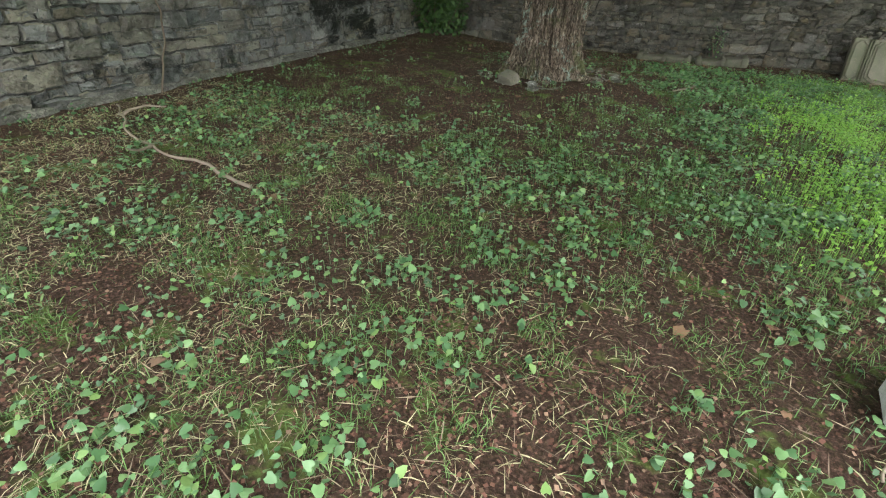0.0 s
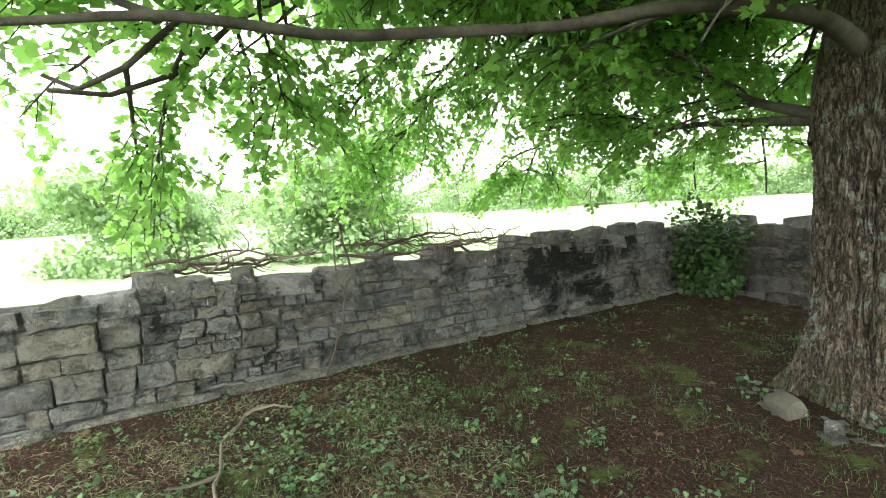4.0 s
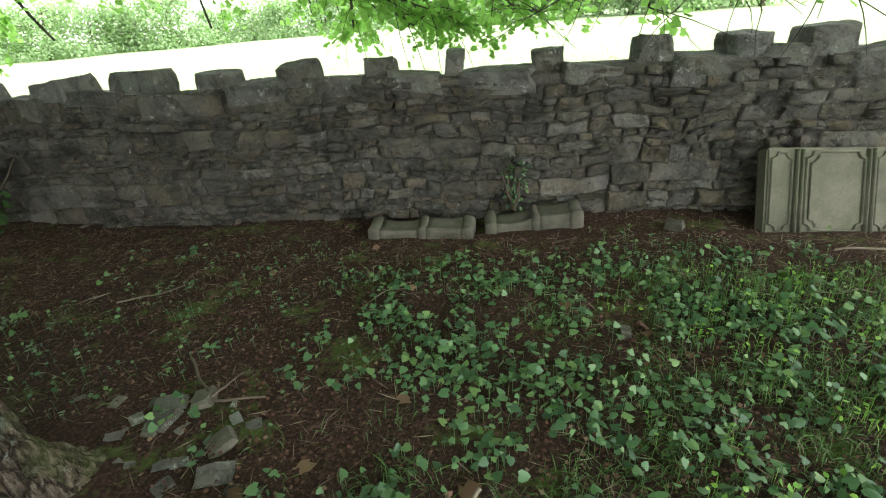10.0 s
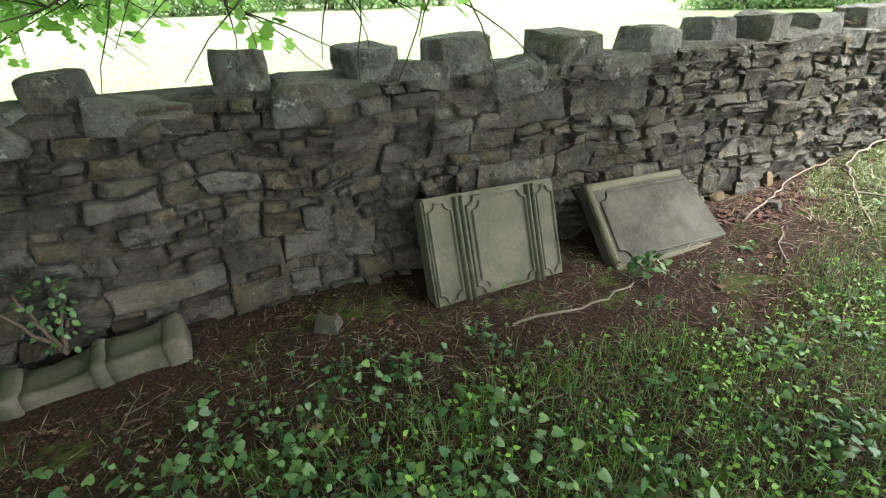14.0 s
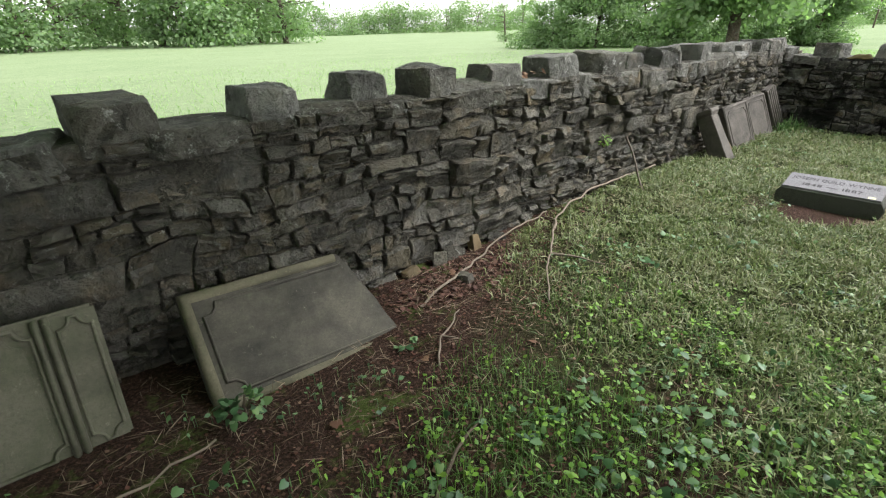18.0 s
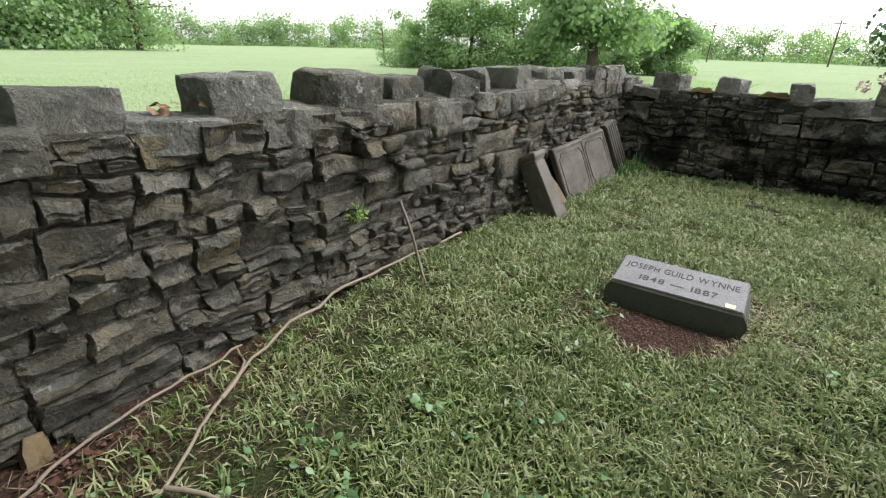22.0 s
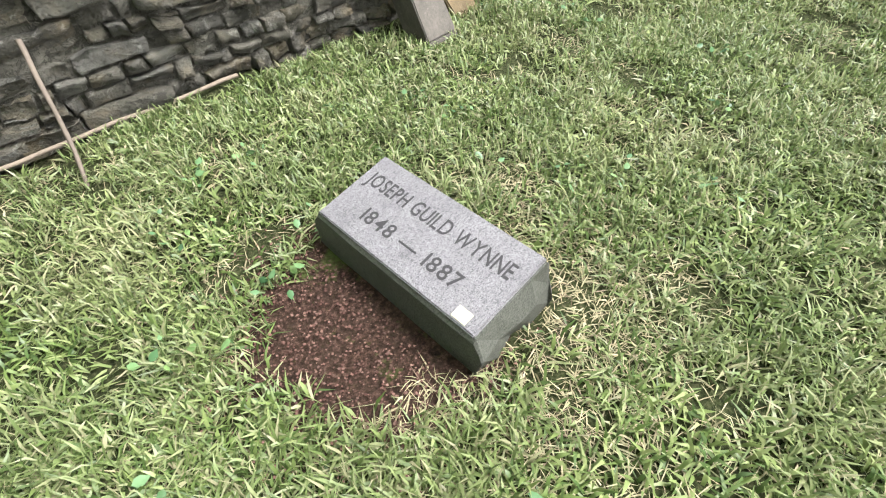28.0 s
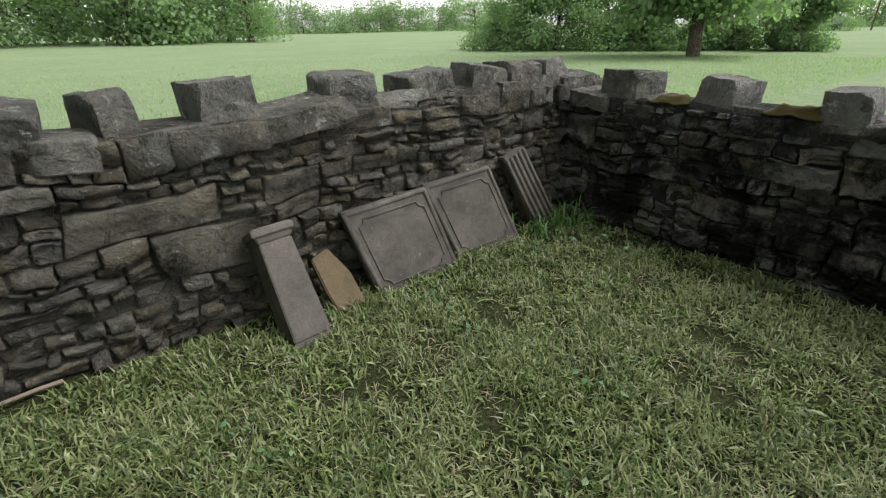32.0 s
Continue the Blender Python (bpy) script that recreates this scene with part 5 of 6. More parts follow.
# stone at the start of the walk
cr = thing("grave_marker", pose(1.28, 1.86, gz(1.25, 1.86) - 0.03, 0, 0, -8), "pale grey stone block in bare soil", "gravestone")
part("body", lump_mesh(0.56, 0.34, 0.3, 61, 0.96, 0.02, 4), carved_mat("pale_stone", (0.36, 0.355, 0.34), (0.26, 0.26, 0.25)), cr)


# ---- sticks and vines ----
def stick(name, pts, r0, r1, mat, label, category="branch", forks=(), sides=7, wob=0.05):
    t = thing(name, pose(*pts[0]), label, category)
    P = np.array(pts, float)
    u = np.linspace(0, len(P) - 1, len(P) * 5)
    i = np.clip(u.astype(int), 0, len(P) - 2)
    f = (u - i)[:, None]
    pm, pp = P[np.clip(i - 1, 0, len(P) - 1)], P[np.clip(i + 2, 0, len(P) - 1)]
    Q = 0.5 * (2 * P[i] + (P[i + 1] - pm) * f + (2 * pm - 5 * P[i] + 4 * P[i + 1] - pp) * f ** 2 + (3 * P[i] - pm - 3 * P[i + 1] + pp) * f ** 3)
    Q += (np.stack([vnoise(Q * 9 + 7 * a) for a in range(3)], -1) - 0.5) * wob
    V, F = tube(Q - P[0], np.linspace(r0, r1, len(Q)), sides, 3, 0.2)
    part("stem", fast_mesh("stem", V, F, 4, mat, True), None, t)
    for a, d, ln in forks:
        b = Q[int(a * (len(Q) - 1))] - P[0]
        pth = limb_path(b, d, ln, 5, [0.0], int(a * 1000), 0.2)
        V, F = tube(pth, np.linspace(r1 * 1.2, r1 * 0.4, len(pth)), 5, 1, 0.2)
        part("twig", fast_mesh("twig", V, F, 4, mat, True), None, t)
    return t


def on_ground(pts, lift=0.02):
    return [(x, y, gz(x, y) + lift + dz) for x, y, dz in pts]


stick("fallen_branch", on_ground([(-4.75, 2.85, 0.05), (-4.3, 2.6, 0.06), (-4.0, 2.42, 0.02), (-3.45, 2.33, 0.02), (-3.15, 2.36, 0.03), (-2.85, 2.3, 0.02), (-2.5, 2.24, 0.01)]), 0.008, 0.014, M_BRANCH,
      "pale bent fallen branch lying on the soil", forks=[(0.45, (0.5, -0.5, 0.05), 0.35), (0.15, (-0.2, 0.7, 0.2), 0.4)])
stick("dead_vine", [(-5.16, 3.75, 1.5), (-5.13, 3.72, 1.2), (-5.07, 3.78, 0.85), (-5.05, 3.7, 0.5), (-4.98, 3.5, 0.12)], 0.007, 0.011, M_BRANCH_D, "dead brown vine stem climbing the stone wall", "vine")
stick("fallen_vine", on_ground([(4.75, 9.55, 0.0), (5.1, 9.62, 0.02), (5.5, 9.77, 0.02), (5.73, 9.84, 0.03), (6.05, 9.88, 0.03), (6.5, 9.93, 0.02)]), 0.009, 0.006, M_BRANCH, "long pale vine lying along the wall's foot", "vine")
stick("fallen_vine", on_ground([(5.35, 9.0, 0.0), (5.6, 9.2, 0.02), (5.86, 9.39, 0.03), (6.1, 9.55, 0.04), (6.4, 9.76, 0.03), (6.95, 9.9, 0.05), (7.6, 9.95, 0.04), (8.45, 9.95, 0.02)]), 0.006, 0.01, M_BRANCH,
      "long pale vine lying along the wall's foot", "vine", forks=[(0.3, (0.5, -0.7, 0.1), 0.4), (0.5, (0.6, 0.5, 0.1), 0.5)])
stick("wooden_stake", [(7.6, 9.6, gz(7.6, 9.6) - 0.02), (7.635, 9.7, 0.18), (7.68, 9.83, 0.41), (7.705, 9.94, 0.57)], 0.008, 0.011, M_TWIGWOOD, "thin broken stick leaning against the wall", "stick", wob=0.012)
stick("fallen_twig", on_ground([(3.9, 8.35, 0.0), (4.15, 8.5, 0.02), (4.4, 8.62, 0.01)]), 0.01, 0.006, M_BRANCH_D, "short dead twig on the litter", "twig")
stick("fallen_twig", on_ground([(2.5, 9.2, 0.0), (2.9, 9.15, 0.02), (3.4, 9.25, 0.01)]), 0.008, 0.005, M_BRANCH, "short dead twig on the litter", "twig")
stick("fallen_twig", on_ground([(-0.95, 7.1, 0.02), (-0.78, 7.12, 0.02), (-0.6, 7.0, 0.02), (-0.45, 6.8, 0.01), (-0.38, 6.62, 0.0)]), 0.006, 0.004, M_BRANCH_D, "dark dead forked twig on the soil", "twig", forks=[(0.35, (0.05, -0.7, 0.0), 0.26)])
stick("fallen_twig", on_ground([(-0.86, 7.0, 0.0), (-0.88, 6.8, 0.02), (-0.98, 6.58, 0.02), (-1.1, 6.4, 0.0)]), 0.006, 0.007, M_BRANCH_D, "dark dead stick beside the trunk", "twig")
stick("fallen_twig", on_ground([(-1.3, 7.95, 0.01), (-1.15, 7.75, 0.02), (-0.98, 7.66, 0.01), (-0.8, 7.7, 0.0)]), 0.008, 0.006, M_BRANCH_D, "thin dead twig on the mossy soil", "twig", forks=[(0.6, (0.3, 0.5, 0.15), 0.2)])
stick("fallen_twig", on_ground([(-0.05, 6.95, 0.0), (0.1, 7.1, 0.02), (0.22, 7.22, 0.02)]), 0.011, 0.008, M_BRANCH, "short pale broken twig on the soil", "twig")
twrng = np.random.default_rng(63)
for k in range(26):
    x, y, a, ln = twrng.uniform(-4.4, 4.6), twrng.uniform(5.6, 9.3), twrng.uniform(0, 6.28), twrng.uniform(0.12, 0.4)
    if math.hypot(x - TREE[0], y - TREE[1]) < 1.0:
        continue
    ex, ey = math.cos(a) * ln, math.sin(a) * ln
    stick("fallen_twig", on_ground([(x, y, 0.0), (x + ex * 0.5 + twrng.normal(0, 0.02), y + ey * 0.5 + twrng.normal(0, 0.02), 0.012), (x + ex, y + ey, 0.004)], 0.01), twrng.uniform(0.003, 0.007), 0.003, M_BRANCH if k % 2 else M_BRANCH_D,
          "short dead twig on the litter", "twig", sides=5)["group"] = "twigs on the litter"
srng = np.random.default_rng(31)
for k in range(19):
    y0 = srng.uniform(1.6, 3.0) if k < 7 else srng.uniform(3.6, 5.3)
    ln = srng.uniform(0.7, 1.7)
    x0 = -5.3 + srng.normal(0, 0.12)
    zz = 1.28 + srng.uniform(0.0, 0.13)
    dx, dz = srng.normal(0, 0.2), srng.normal(0.0, 0.05)
    bow = [srng.normal(0, 0.05) for _ in range(3)]
    stick("brush_stick", [(x0, y0, zz), (x0 + dx * 0.3, y0 + ln * 0.3, zz + dz + bow[0]), (x0 + dx * 0.6 + bow[2], y0 + ln * 0.65, zz + dz + bow[1]), (x0 + dx, y0 + ln, zz + dz * 2)],
          srng.uniform(0.011, 0.024), 0.006, M_BRANCH_D if k % 5 else M_BRANCH, "dead brown stick piled on top of the wall", "stick",
          forks=[(0.4, (srng.normal(0, .4), 0.5, 0.45), 0.3), (0.62, (srng.normal(0, .4), 0.4, -0.3), 0.3), (0.8, (srng.normal(0, .5), -0.3, 0.4), 0.22)], sides=7, wob=0.09)["group"] = "brush pile on the wall"
stick("brush_stick", [(-5.3, 3.95, 1.2), (-5.28, 3.9, 1.45), (-5.3, 3.84, 1.72)], 0.016, 0.01, M_BRANCH_D, "upright dead stick standing on the wall", "stick")

V, F = tube([(0.12, -0.25, 0.1), (0.35, -0.34, 0.07), (0.52, -0.2, 0.04), (0.64, 0.02, 0.0), (0.7, 0.2, -0.06)], [0.075, 0.055, 0.042, 0.03, 0.015], 14, 2, 0.25)
part("root", fast_mesh("root", V, F, 4, M_BARK, True), None, maple, "mossy surface root")
stick("fallen_twig", on_ground([(4.45, 9.0, 0.0), (4.58, 9.14, 0.02), (4.72, 9.22, 0.02), (4.9, 9.32, 0.0)]), 0.007, 0.004, M_BRANCH, "thin pale twig lying on red-brown litter", "twig", forks=[(0.5, (0.3, -0.5, 0.05), 0.18)])
stick("fallen_twig", on_ground([(1.35, 1.55, 0.0), (1.1, 1.72, 0.04), (0.98, 1.62, 0.05), (0.92, 1.5, 0.0)]), 0.008, 0.005, M_BRANCH, "thin bent twig beside the pale stone block", "twig")

# ---- stones at the trunk's foot ----
strng = np.random.default_rng(8)
for k in range(84):
    c = ((-2.35, 6.5), (-2.05, 6.2), (-1.65, 6.02), (-1.05, 7.35), (-1.3, 7.6), (-0.95, 7.1))[k % 6]
    x, y, s = c[0] + strng.normal(0, 0.15), c[1] + strng.normal(0, 0.13), strng.uniform(0.025, 0.07) * (1.9 if k % 7 == 0 else 1)
    flat = strng.uniform(0.18, 0.5)
    if k < 6:
        x, y, s, flat = ((-1.93, 6.06, 0.2, 0.7), (-1.6, 5.98, 0.12, 0.6), (-0.98, 6.72, 0.15, 0.45), (-1.07, 6.98, 0.1, 0.6), (-0.87, 7.42, 0.14, 0.25), (-1.2, 7.52, 0.12, 0.35))[k]
    if math.hypot(x - TREE[0], y - TREE[1]) < 0.62:
        x, y = TREE[0] + (x - TREE[0]) * 1.5, TREE[1] + (y - TREE[1]) * 1.5
    st = thing("fieldstone", pose(x, y, gz(x, y) - 0.01, strng.normal(0, 9), strng.normal(0, 9), strng.uniform(0, 360)), "pale flat fieldstone chip lying at the trunk's foot" if flat < 0.5 else "pale loose fieldstone lying at the trunk's foot", "stone", "stones at the tree")
    part("stone", lump_mesh(s * strng.uniform(1.0, 1.7), s, s * flat, 700 + k, 0.75, 0.12, 2), M_CAP if k % 4 else M_BLOCK, st)
for x, y, s in ((1.62, 9.62, 0.11), (5.2, 9.6, 0.09), (0.95, 8.3, 0.07), (11.95, 9.75, 0.14), (4.35, 7.5, 0.12)):
    st = thing("fieldstone", pose(x, y, gz(x, y) - 0.015, 0, 5, x * 90), "loose fieldstone lying on the ground", "stone")
    part("stone", lump_mesh(s * 1.3, s, s * 0.7, int(x * 99), 0.75, 0.12, 3), M_SLAB_B, st)

drng = np.random.default_rng(88)
for k in range(5):
    x = 5.0 + k * 0.2 + drng.normal(0, 0.03)
    st = thing("wall_fragment", pose(x, 9.93 + drng.normal(0, 0.015), gz(x, 9.9) - 0.03, -18, drng.normal(0, 8), drng.normal(0, 12)), "ochre stone fragment fallen from the wall's foot", "stone", "fragments at the wall's foot")
    part("stone", split_block(drng.uniform(0.1, 0.2), 0.06, drng.uniform(0.07, 0.16), 500 + k, 8, (0.66, 0.92)), M_RUST if k % 3 == 0 else M_STONE, st)
M_MOSS = leaf_mat("ochre_moss", [(0.035, 0.026, 0.008), (0.06, 0.042, 0.01), (0.035, 0.035, 0.01)], 0.05, 0.95)
for y, w in ((9.14, 0.3), (8.38, 0.34), (7.0, 0.26)):
    ms = thing("moss_cushion", pose(12.17, y, 1.075, 0, 0, 90), "ochre moss cushion on top of the wall", "moss")
    bm = lump_mesh(w, 0.2, 0.06, int(y * 10), 0.55, 0.2, 6)
    for f in bm.faces:
        f.smooth = True
    part("cushion", bm, M_MOSS, ms)
n = 9
lv = np.stack([drng.uniform(6.35, 6.6, n), drng.uniform(10.1, 10.3, n), np.full(n, 1.225) + drng.uniform(0, 0.03, n)], -1)
tagged(new("dead_leaves", scatter_leaves("dead_leaves", lv, drng.normal(0, 1, (n, 3)) * np.array([1, 1, 0.4]), np.array([0, 0, 1.0]) + drng.normal(0, 0.5, (n, 3)), drng.uniform(0.04, 0.065, n), MAPLE_OUT, M_DEAD, fold=0.3)),
       "few red-brown dead leaves on top of the wall", "leaf litter", kind="stuff")

# ---- distance: barn, poles, wires ----
bx, by = polar(75.4, 125)
barn = thing("barn", pose(bx, by, gz(bx, by) - 0.9, 0, 0, -60), "grey weathered barn far beyond the wall", "building")
bm = bmesh.new()
box(bm, -3.0, -2.5, 0, 3.0, 2.5, 2.0)
M_BARN = plain_mat("grey_boards", (0.07, 0.07, 0.075), 0.9, 0.2)
part("wall", bm, M_BARN, barn)
part("roof", mesh_of("roof", [(-3.2, -2.9, 1.95), (3.2, -2.9, 1.95), (3.2, 0, 3.0), (-3.2, 0, 3.0), (-3.2, 2.9, 1.95), (3.2, 2.9, 1.95), (-3.2, -2.9, 1.85), (3.2, -2.9, 1.85), (3.2, 0, 2.9), (-3.2, 0, 2.9), (-3.2, 2.9, 1.85), (3.2, 2.9, 1.85)],
                     [(0, 1, 2, 3), (3, 2, 5, 4), (6, 9, 8, 7), (9, 10, 11, 8), (0, 6, 7, 1), (4, 5, 11, 10), (0, 3, 9, 6), (3, 4, 10, 9), (1, 7, 8, 2), (2, 8, 11, 5)]), plain_mat("grey_roof", (0.07, 0.075, 0.08), 0.9, 0.2), barn)
tops = []
for az, d in ((79, 120), (88.5, 110), (101, 105)):
    px, py = polar(az, d)
    p = thing("utility_pole", pose(px, py, gz(px, py), 0, 2, 0), "thin wooden utility pole in the distance", "utility pole")
    V, F = tube([(0, 0, -0.3), (0, 0, 3.5), (0, 0, 7.2)], [0.14, 0.12, 0.1], 8)
    part("pole", fast_mesh("pole", V, F, 4, M_BRANCH_D, True), None, p)
    bm = bmesh.new()
    box(bm, -0.06, -0.9, 6.6, 0.06, 0.9, 6.75, 0.01)
    part("crossarm", bm, M_BRANCH_D, p)
    tops.append((px, py, gz(px, py) + 6.8))
for a, b in zip(tops, tops[1:]):
    w = thing("power_line", pose(*a), "thin sagging power line between poles", "cable")
    d = np.array(b) - np.array(a)
    V, F = tube([d * u - np.array([0, 0, 3.0 * u * (1 - u)]) for u in np.linspace(0, 1, 12)], [0.02] * 12, 4)
    part("wire", fast_mesh("wire", V, F, 4, M_BRANCH_D, True), None, w)


# ---- ground cover ----
HEART = [(0.0, 0.07), (0.3, -0.07), (0.48, 0.22), (0.3, 0.7), (0.0, 1.0), (-0.3, 0.7), (-0.48, 0.22), (-0.3, -0.07)]
OVAL = [(0.0, 0.0), (0.28, 0.22), (0.3, 0.55), (0.0, 1.0), (-0.3, 0.55), (-0.28, 0.22)]
grng = np.random.default_rng(77)


def patch(x, y, scale, seed):
    u, v = (0.83 * x - 0.56 * y) * scale, (0.56 * x + 0.83 * y) * scale
    wx = vnoise(np.stack([u * 0.7, v * 0.7, np.full(x.shape, seed * 3.7)], -1)) - 0.5
    return fbm(np.stack([u + wx, v - 0.8 * wx, np.full(x.shape, seed * 7.1)], -1), 3)


def inside(x, y):
    return (x > -5.0) & (x < 12.0) & (y < 9.93) & (y > -3)


def clear_of_things(x, y):
    ok = np.hypot(x - TREE[0], y - TREE[1]) > 0.66
    ok &= ~((np.abs(x - 8.32) < 0.2) & (np.abs(y - 8.31) < 0.38))
    ok &= ~((x > 2.2) & (x < 3.2) & (y > 9.5)) & ~((x > 3.5) & (x < 4.6) & (y > 9.45))
    ok &= ~((x > -0.8) & (x < 0.97) & (y > 9.54)) & ~((np.abs(x - 1.28) < 0.3) & (np.abs(y - 1.86) < 0.2))
    ok &= ~((x > 9.39) & (x < 9.65) & (y > 9.53)) & ~((x > 10.05) & (x < 11.35) & (y > 9.76))
    return ok


def lawn_amount(x, y):
    """0..1: how much of the ground is turf."""
    n = patch(x, y, 0.9, 1)
    a = smooth(4.2, 6.9, x + 2.4 * (n - 0.5) - 1.3 * np.maximum(y - 8.6, 0) * smooth(8.5, 6.5, x))
    a *= 1 - smooth(0.47, 0.24, np.hypot((x - 8.08) / 0.95, (y - 8.3) / 1.15) + 0.35 * (patch(x, y, 6, 2) - 0.5))
    # thin, mown straw beside the marker
    a *= 1 - 0.88 * smooth(0.56, 0.24, np.hypot(x - 8.5, y - 8.05) + 0.4 * (patch(x, y, 5, 9) - 0.5))
    return a


def blades(name, x, y, length, width, lie, mat, label, seed):
    """Curved blades of grass as one mesh."""
    rng = np.random.default_rng(seed)
    n = len(x)
    az = rng.uniform(0, 2 * np.pi, n)
    d = np.stack([np.cos(az), np.sin(az), 0 * az], -1)
    s = np.stack([-np.sin(az), np.cos(az), rng.normal(0, 0.5, n)], -1)
    base = np.stack([x, y, ground_z(x, y) - 0.004], -1)
    h = length * (1 - lie) + 0.01
    r = length * lie
    w = width[:, None] * 0.5
    up = np.array([0, 0, 1.0])
    m1 = base + d * (r * 0.35)[:, None] + up * (h * 0.62)[:, None]
    tip = base + d * r[:, None] + up * (h * rng.uniform(0.45, 1.1, n))[:, None]
    V = np.stack([base - s * w * 0.7, base + s * w * 0.7, m1 + s * w, m1 - s * w, tip], 1)
    idx = np.array([[0, 1, 2], [0, 2, 3], [3, 2, 4]])
    L = (np.arange(n)[:, None, None] * 5 + idx[None]).reshape(-1, 3)
    return tagged(new(name, fast_mesh(name, V.reshape(-1, 3), L, 3, mat)), label, "grass", kind="stuff")


def sow(n, x0, x1, y0, y1):
    return grng.uniform(x0, x1, n), grng.uniform(y0, y1, n)


x, y = sow(760000, 3.4, 12.0, -2.9, 9.95)
near = np.exp(-(((x - 8.5) / 3.2) ** 2 + ((y - 8.3) / 2.6) ** 2))
clump = 0.5 * patch(x, y, 4.2, 4) + 0.5 * patch(x, y, 9.0, 44)
keepers = (grng.random(len(x)) < lawn_amount(x, y) * (0.25 - 0.1 * smooth(4.0, 1.0, y) + 0.75 * near) * (0.08 + 1.3 * smooth(0.42, 0.56, clump))) & inside(x, y) & clear_of_things(x, y)
x, y = x[keepers], y[keepers]
clump = clump[keepers]
k = len(x)
blades("lawn_grass", x, y, grng.uniform(0.05, 0.12, k) * (0.6 + 0.75 * smooth(0.4, 0.62, clump)), grng.uniform(0.0035, 0.0085, k), grng.uniform(0.3, 0.92, k), M_GRASS, "lush freshly mown green lawn grass", 1)
# broad-leaved tufts among the fine blades
x, y = sow(325000, 4.5, 12.0, -2.9, 9.93)
near = np.exp(-(((x - 8.5) / 3.2) ** 2 + ((y - 8.3) / 2.6) ** 2))
keepers = (grng.random(len(x)) < lawn_amount(x, y) * (0.15 + 0.85 * near) * smooth(0.38, 0.54, patch(x, y, 5.0, 48))) & inside(x, y) & clear_of_things(x, y)
x, y = x[keepers], y[keepers]
k = len(x)
M_BROAD = leaf_mat("broad_grass_blade", [(0.045, 0.08, 0.022), (0.105, 0.15, 0.042), (0.17, 0.215, 0.072), (0.24, 0.27, 0.115)], 0.28, 0.42, patchy=0.3)
blades("broad_grass", x, y, grng.uniform(0.05, 0.12, k), grng.uniform(0.006, 0.012, k), grng.uniform(0.35, 0.95, k), M_BROAD, "broad-bladed bright green tufts in the lawn", 51)
# dry clippings on the turf
x, y = sow(113000, 4.0, 12.0, -2.9, 9.9)
keepers = (grng.random(len(x)) < lawn_amount(x, y) * (1 - 0.65 * smooth(5.0, 2.5, y)) * smooth(0.43, 0.6, patch(x, y, 2.6, 8))) & clear_of_things(x, y)
x, y = x[keepers], y[keepers]
M_STRAW = leaf_mat("dry_straw", [(0.24, 0.2, 0.12), (0.33, 0.285, 0.18), (0.2, 0.2, 0.11)], 0.1, 0.8)
blades("dry_clippings", x, y, grng.uniform(0.05, 0.11, len(x)), grng.uniform(0.002, 0.005, len(x)), grng.uniform(0.65, 0.98, len(x)), M_STRAW, "dry straw-coloured grass clippings on the lawn", 2)
# soft grass between the violets
x, y = sow(120000, 0.8, 6.0, 5.5, 9.2)
soft = smooth(0.42, 0.58, patch(x, y, 1.2, 33)) * smooth(0.8, 2.2, x + 0.6 * (y - 8)) * (1 - smooth(8.7, 9.15, y))
keepers = (grng.random(len(x)) < 0.32 * soft) & clear_of_things(x, y)
x, y = x[keepers], y[keepers]
M_SOFT = leaf_mat("soft_grass", [(0.055, 0.12, 0.025), (0.095, 0.175, 0.04), (0.14, 0.23, 0.06)], 0.3, 0.45)
blades("soft_grass", x, y, grng.uniform(0.07, 0.17, len(x)), grng.uniform(0.0025, 0.005, len(x)), grng.uniform(0.2, 0.8, len(x)), M_SOFT, "soft bright green grass among violets", 23)
# straggling grass in the shade
x, y = sow(420000, -5.0, 6.0, -0.6, 9.3)
tuft = 0.45 * patch(x, y, 1.5, 3) + 0.55 * patch(x, y, 5.5, 63)
shade = (0.03 + 0.97 * smooth(0.47, 0.6, tuft)) * (1 - 0.93 * smooth(4.8, 6.2, y) * (x < -0.3)) * smooth(-4.9, -3.2, x) * (1 - smooth(8.0, 9.0, y))
keepers = (grng.random(len(x)) < 0.8 * shade) & clear_of_things(x, y)
x, y = x[keepers], y[keepers]
M_GRASS_S = leaf_mat("shade_grass", [(0.035, 0.085, 0.02), (0.06, 0.125, 0.03), (0.095, 0.17, 0.045), (0.13, 0.19, 0.07)], 0.3, 0.5)
blades("shade_grass", x, y, grng.uniform(0.05, 0.13, len(x)), grng.uniform(0.002, 0.0042, len(x)), grng.uniform(0.35, 0.95, len(x)), M_GRASS_S, "thin straggling grass under the tree", 3)
# dry straw where the shade is lighter
x, y = sow(52000, -5.0, 2.2, -0.8, 4.2)
keepers = (grng.random(len(x)) < smooth(2.6, -3.2, x + 0.5 * y) * smooth(0.38, 0.56, patch(x, y, 2.2, 66))) & inside(x, y) & clear_of_things(x, y)
x, y = x[keepers], y[keepers]
blades("dry_clippings", x, y, grng.uniform(0.04, 0.13, len(x)), grng.uniform(0.0018, 0.0045, len(x)), grng.uniform(0.75, 0.98, len(x)), M_STRAW, "dry straw and dead grass on the soil", 68)


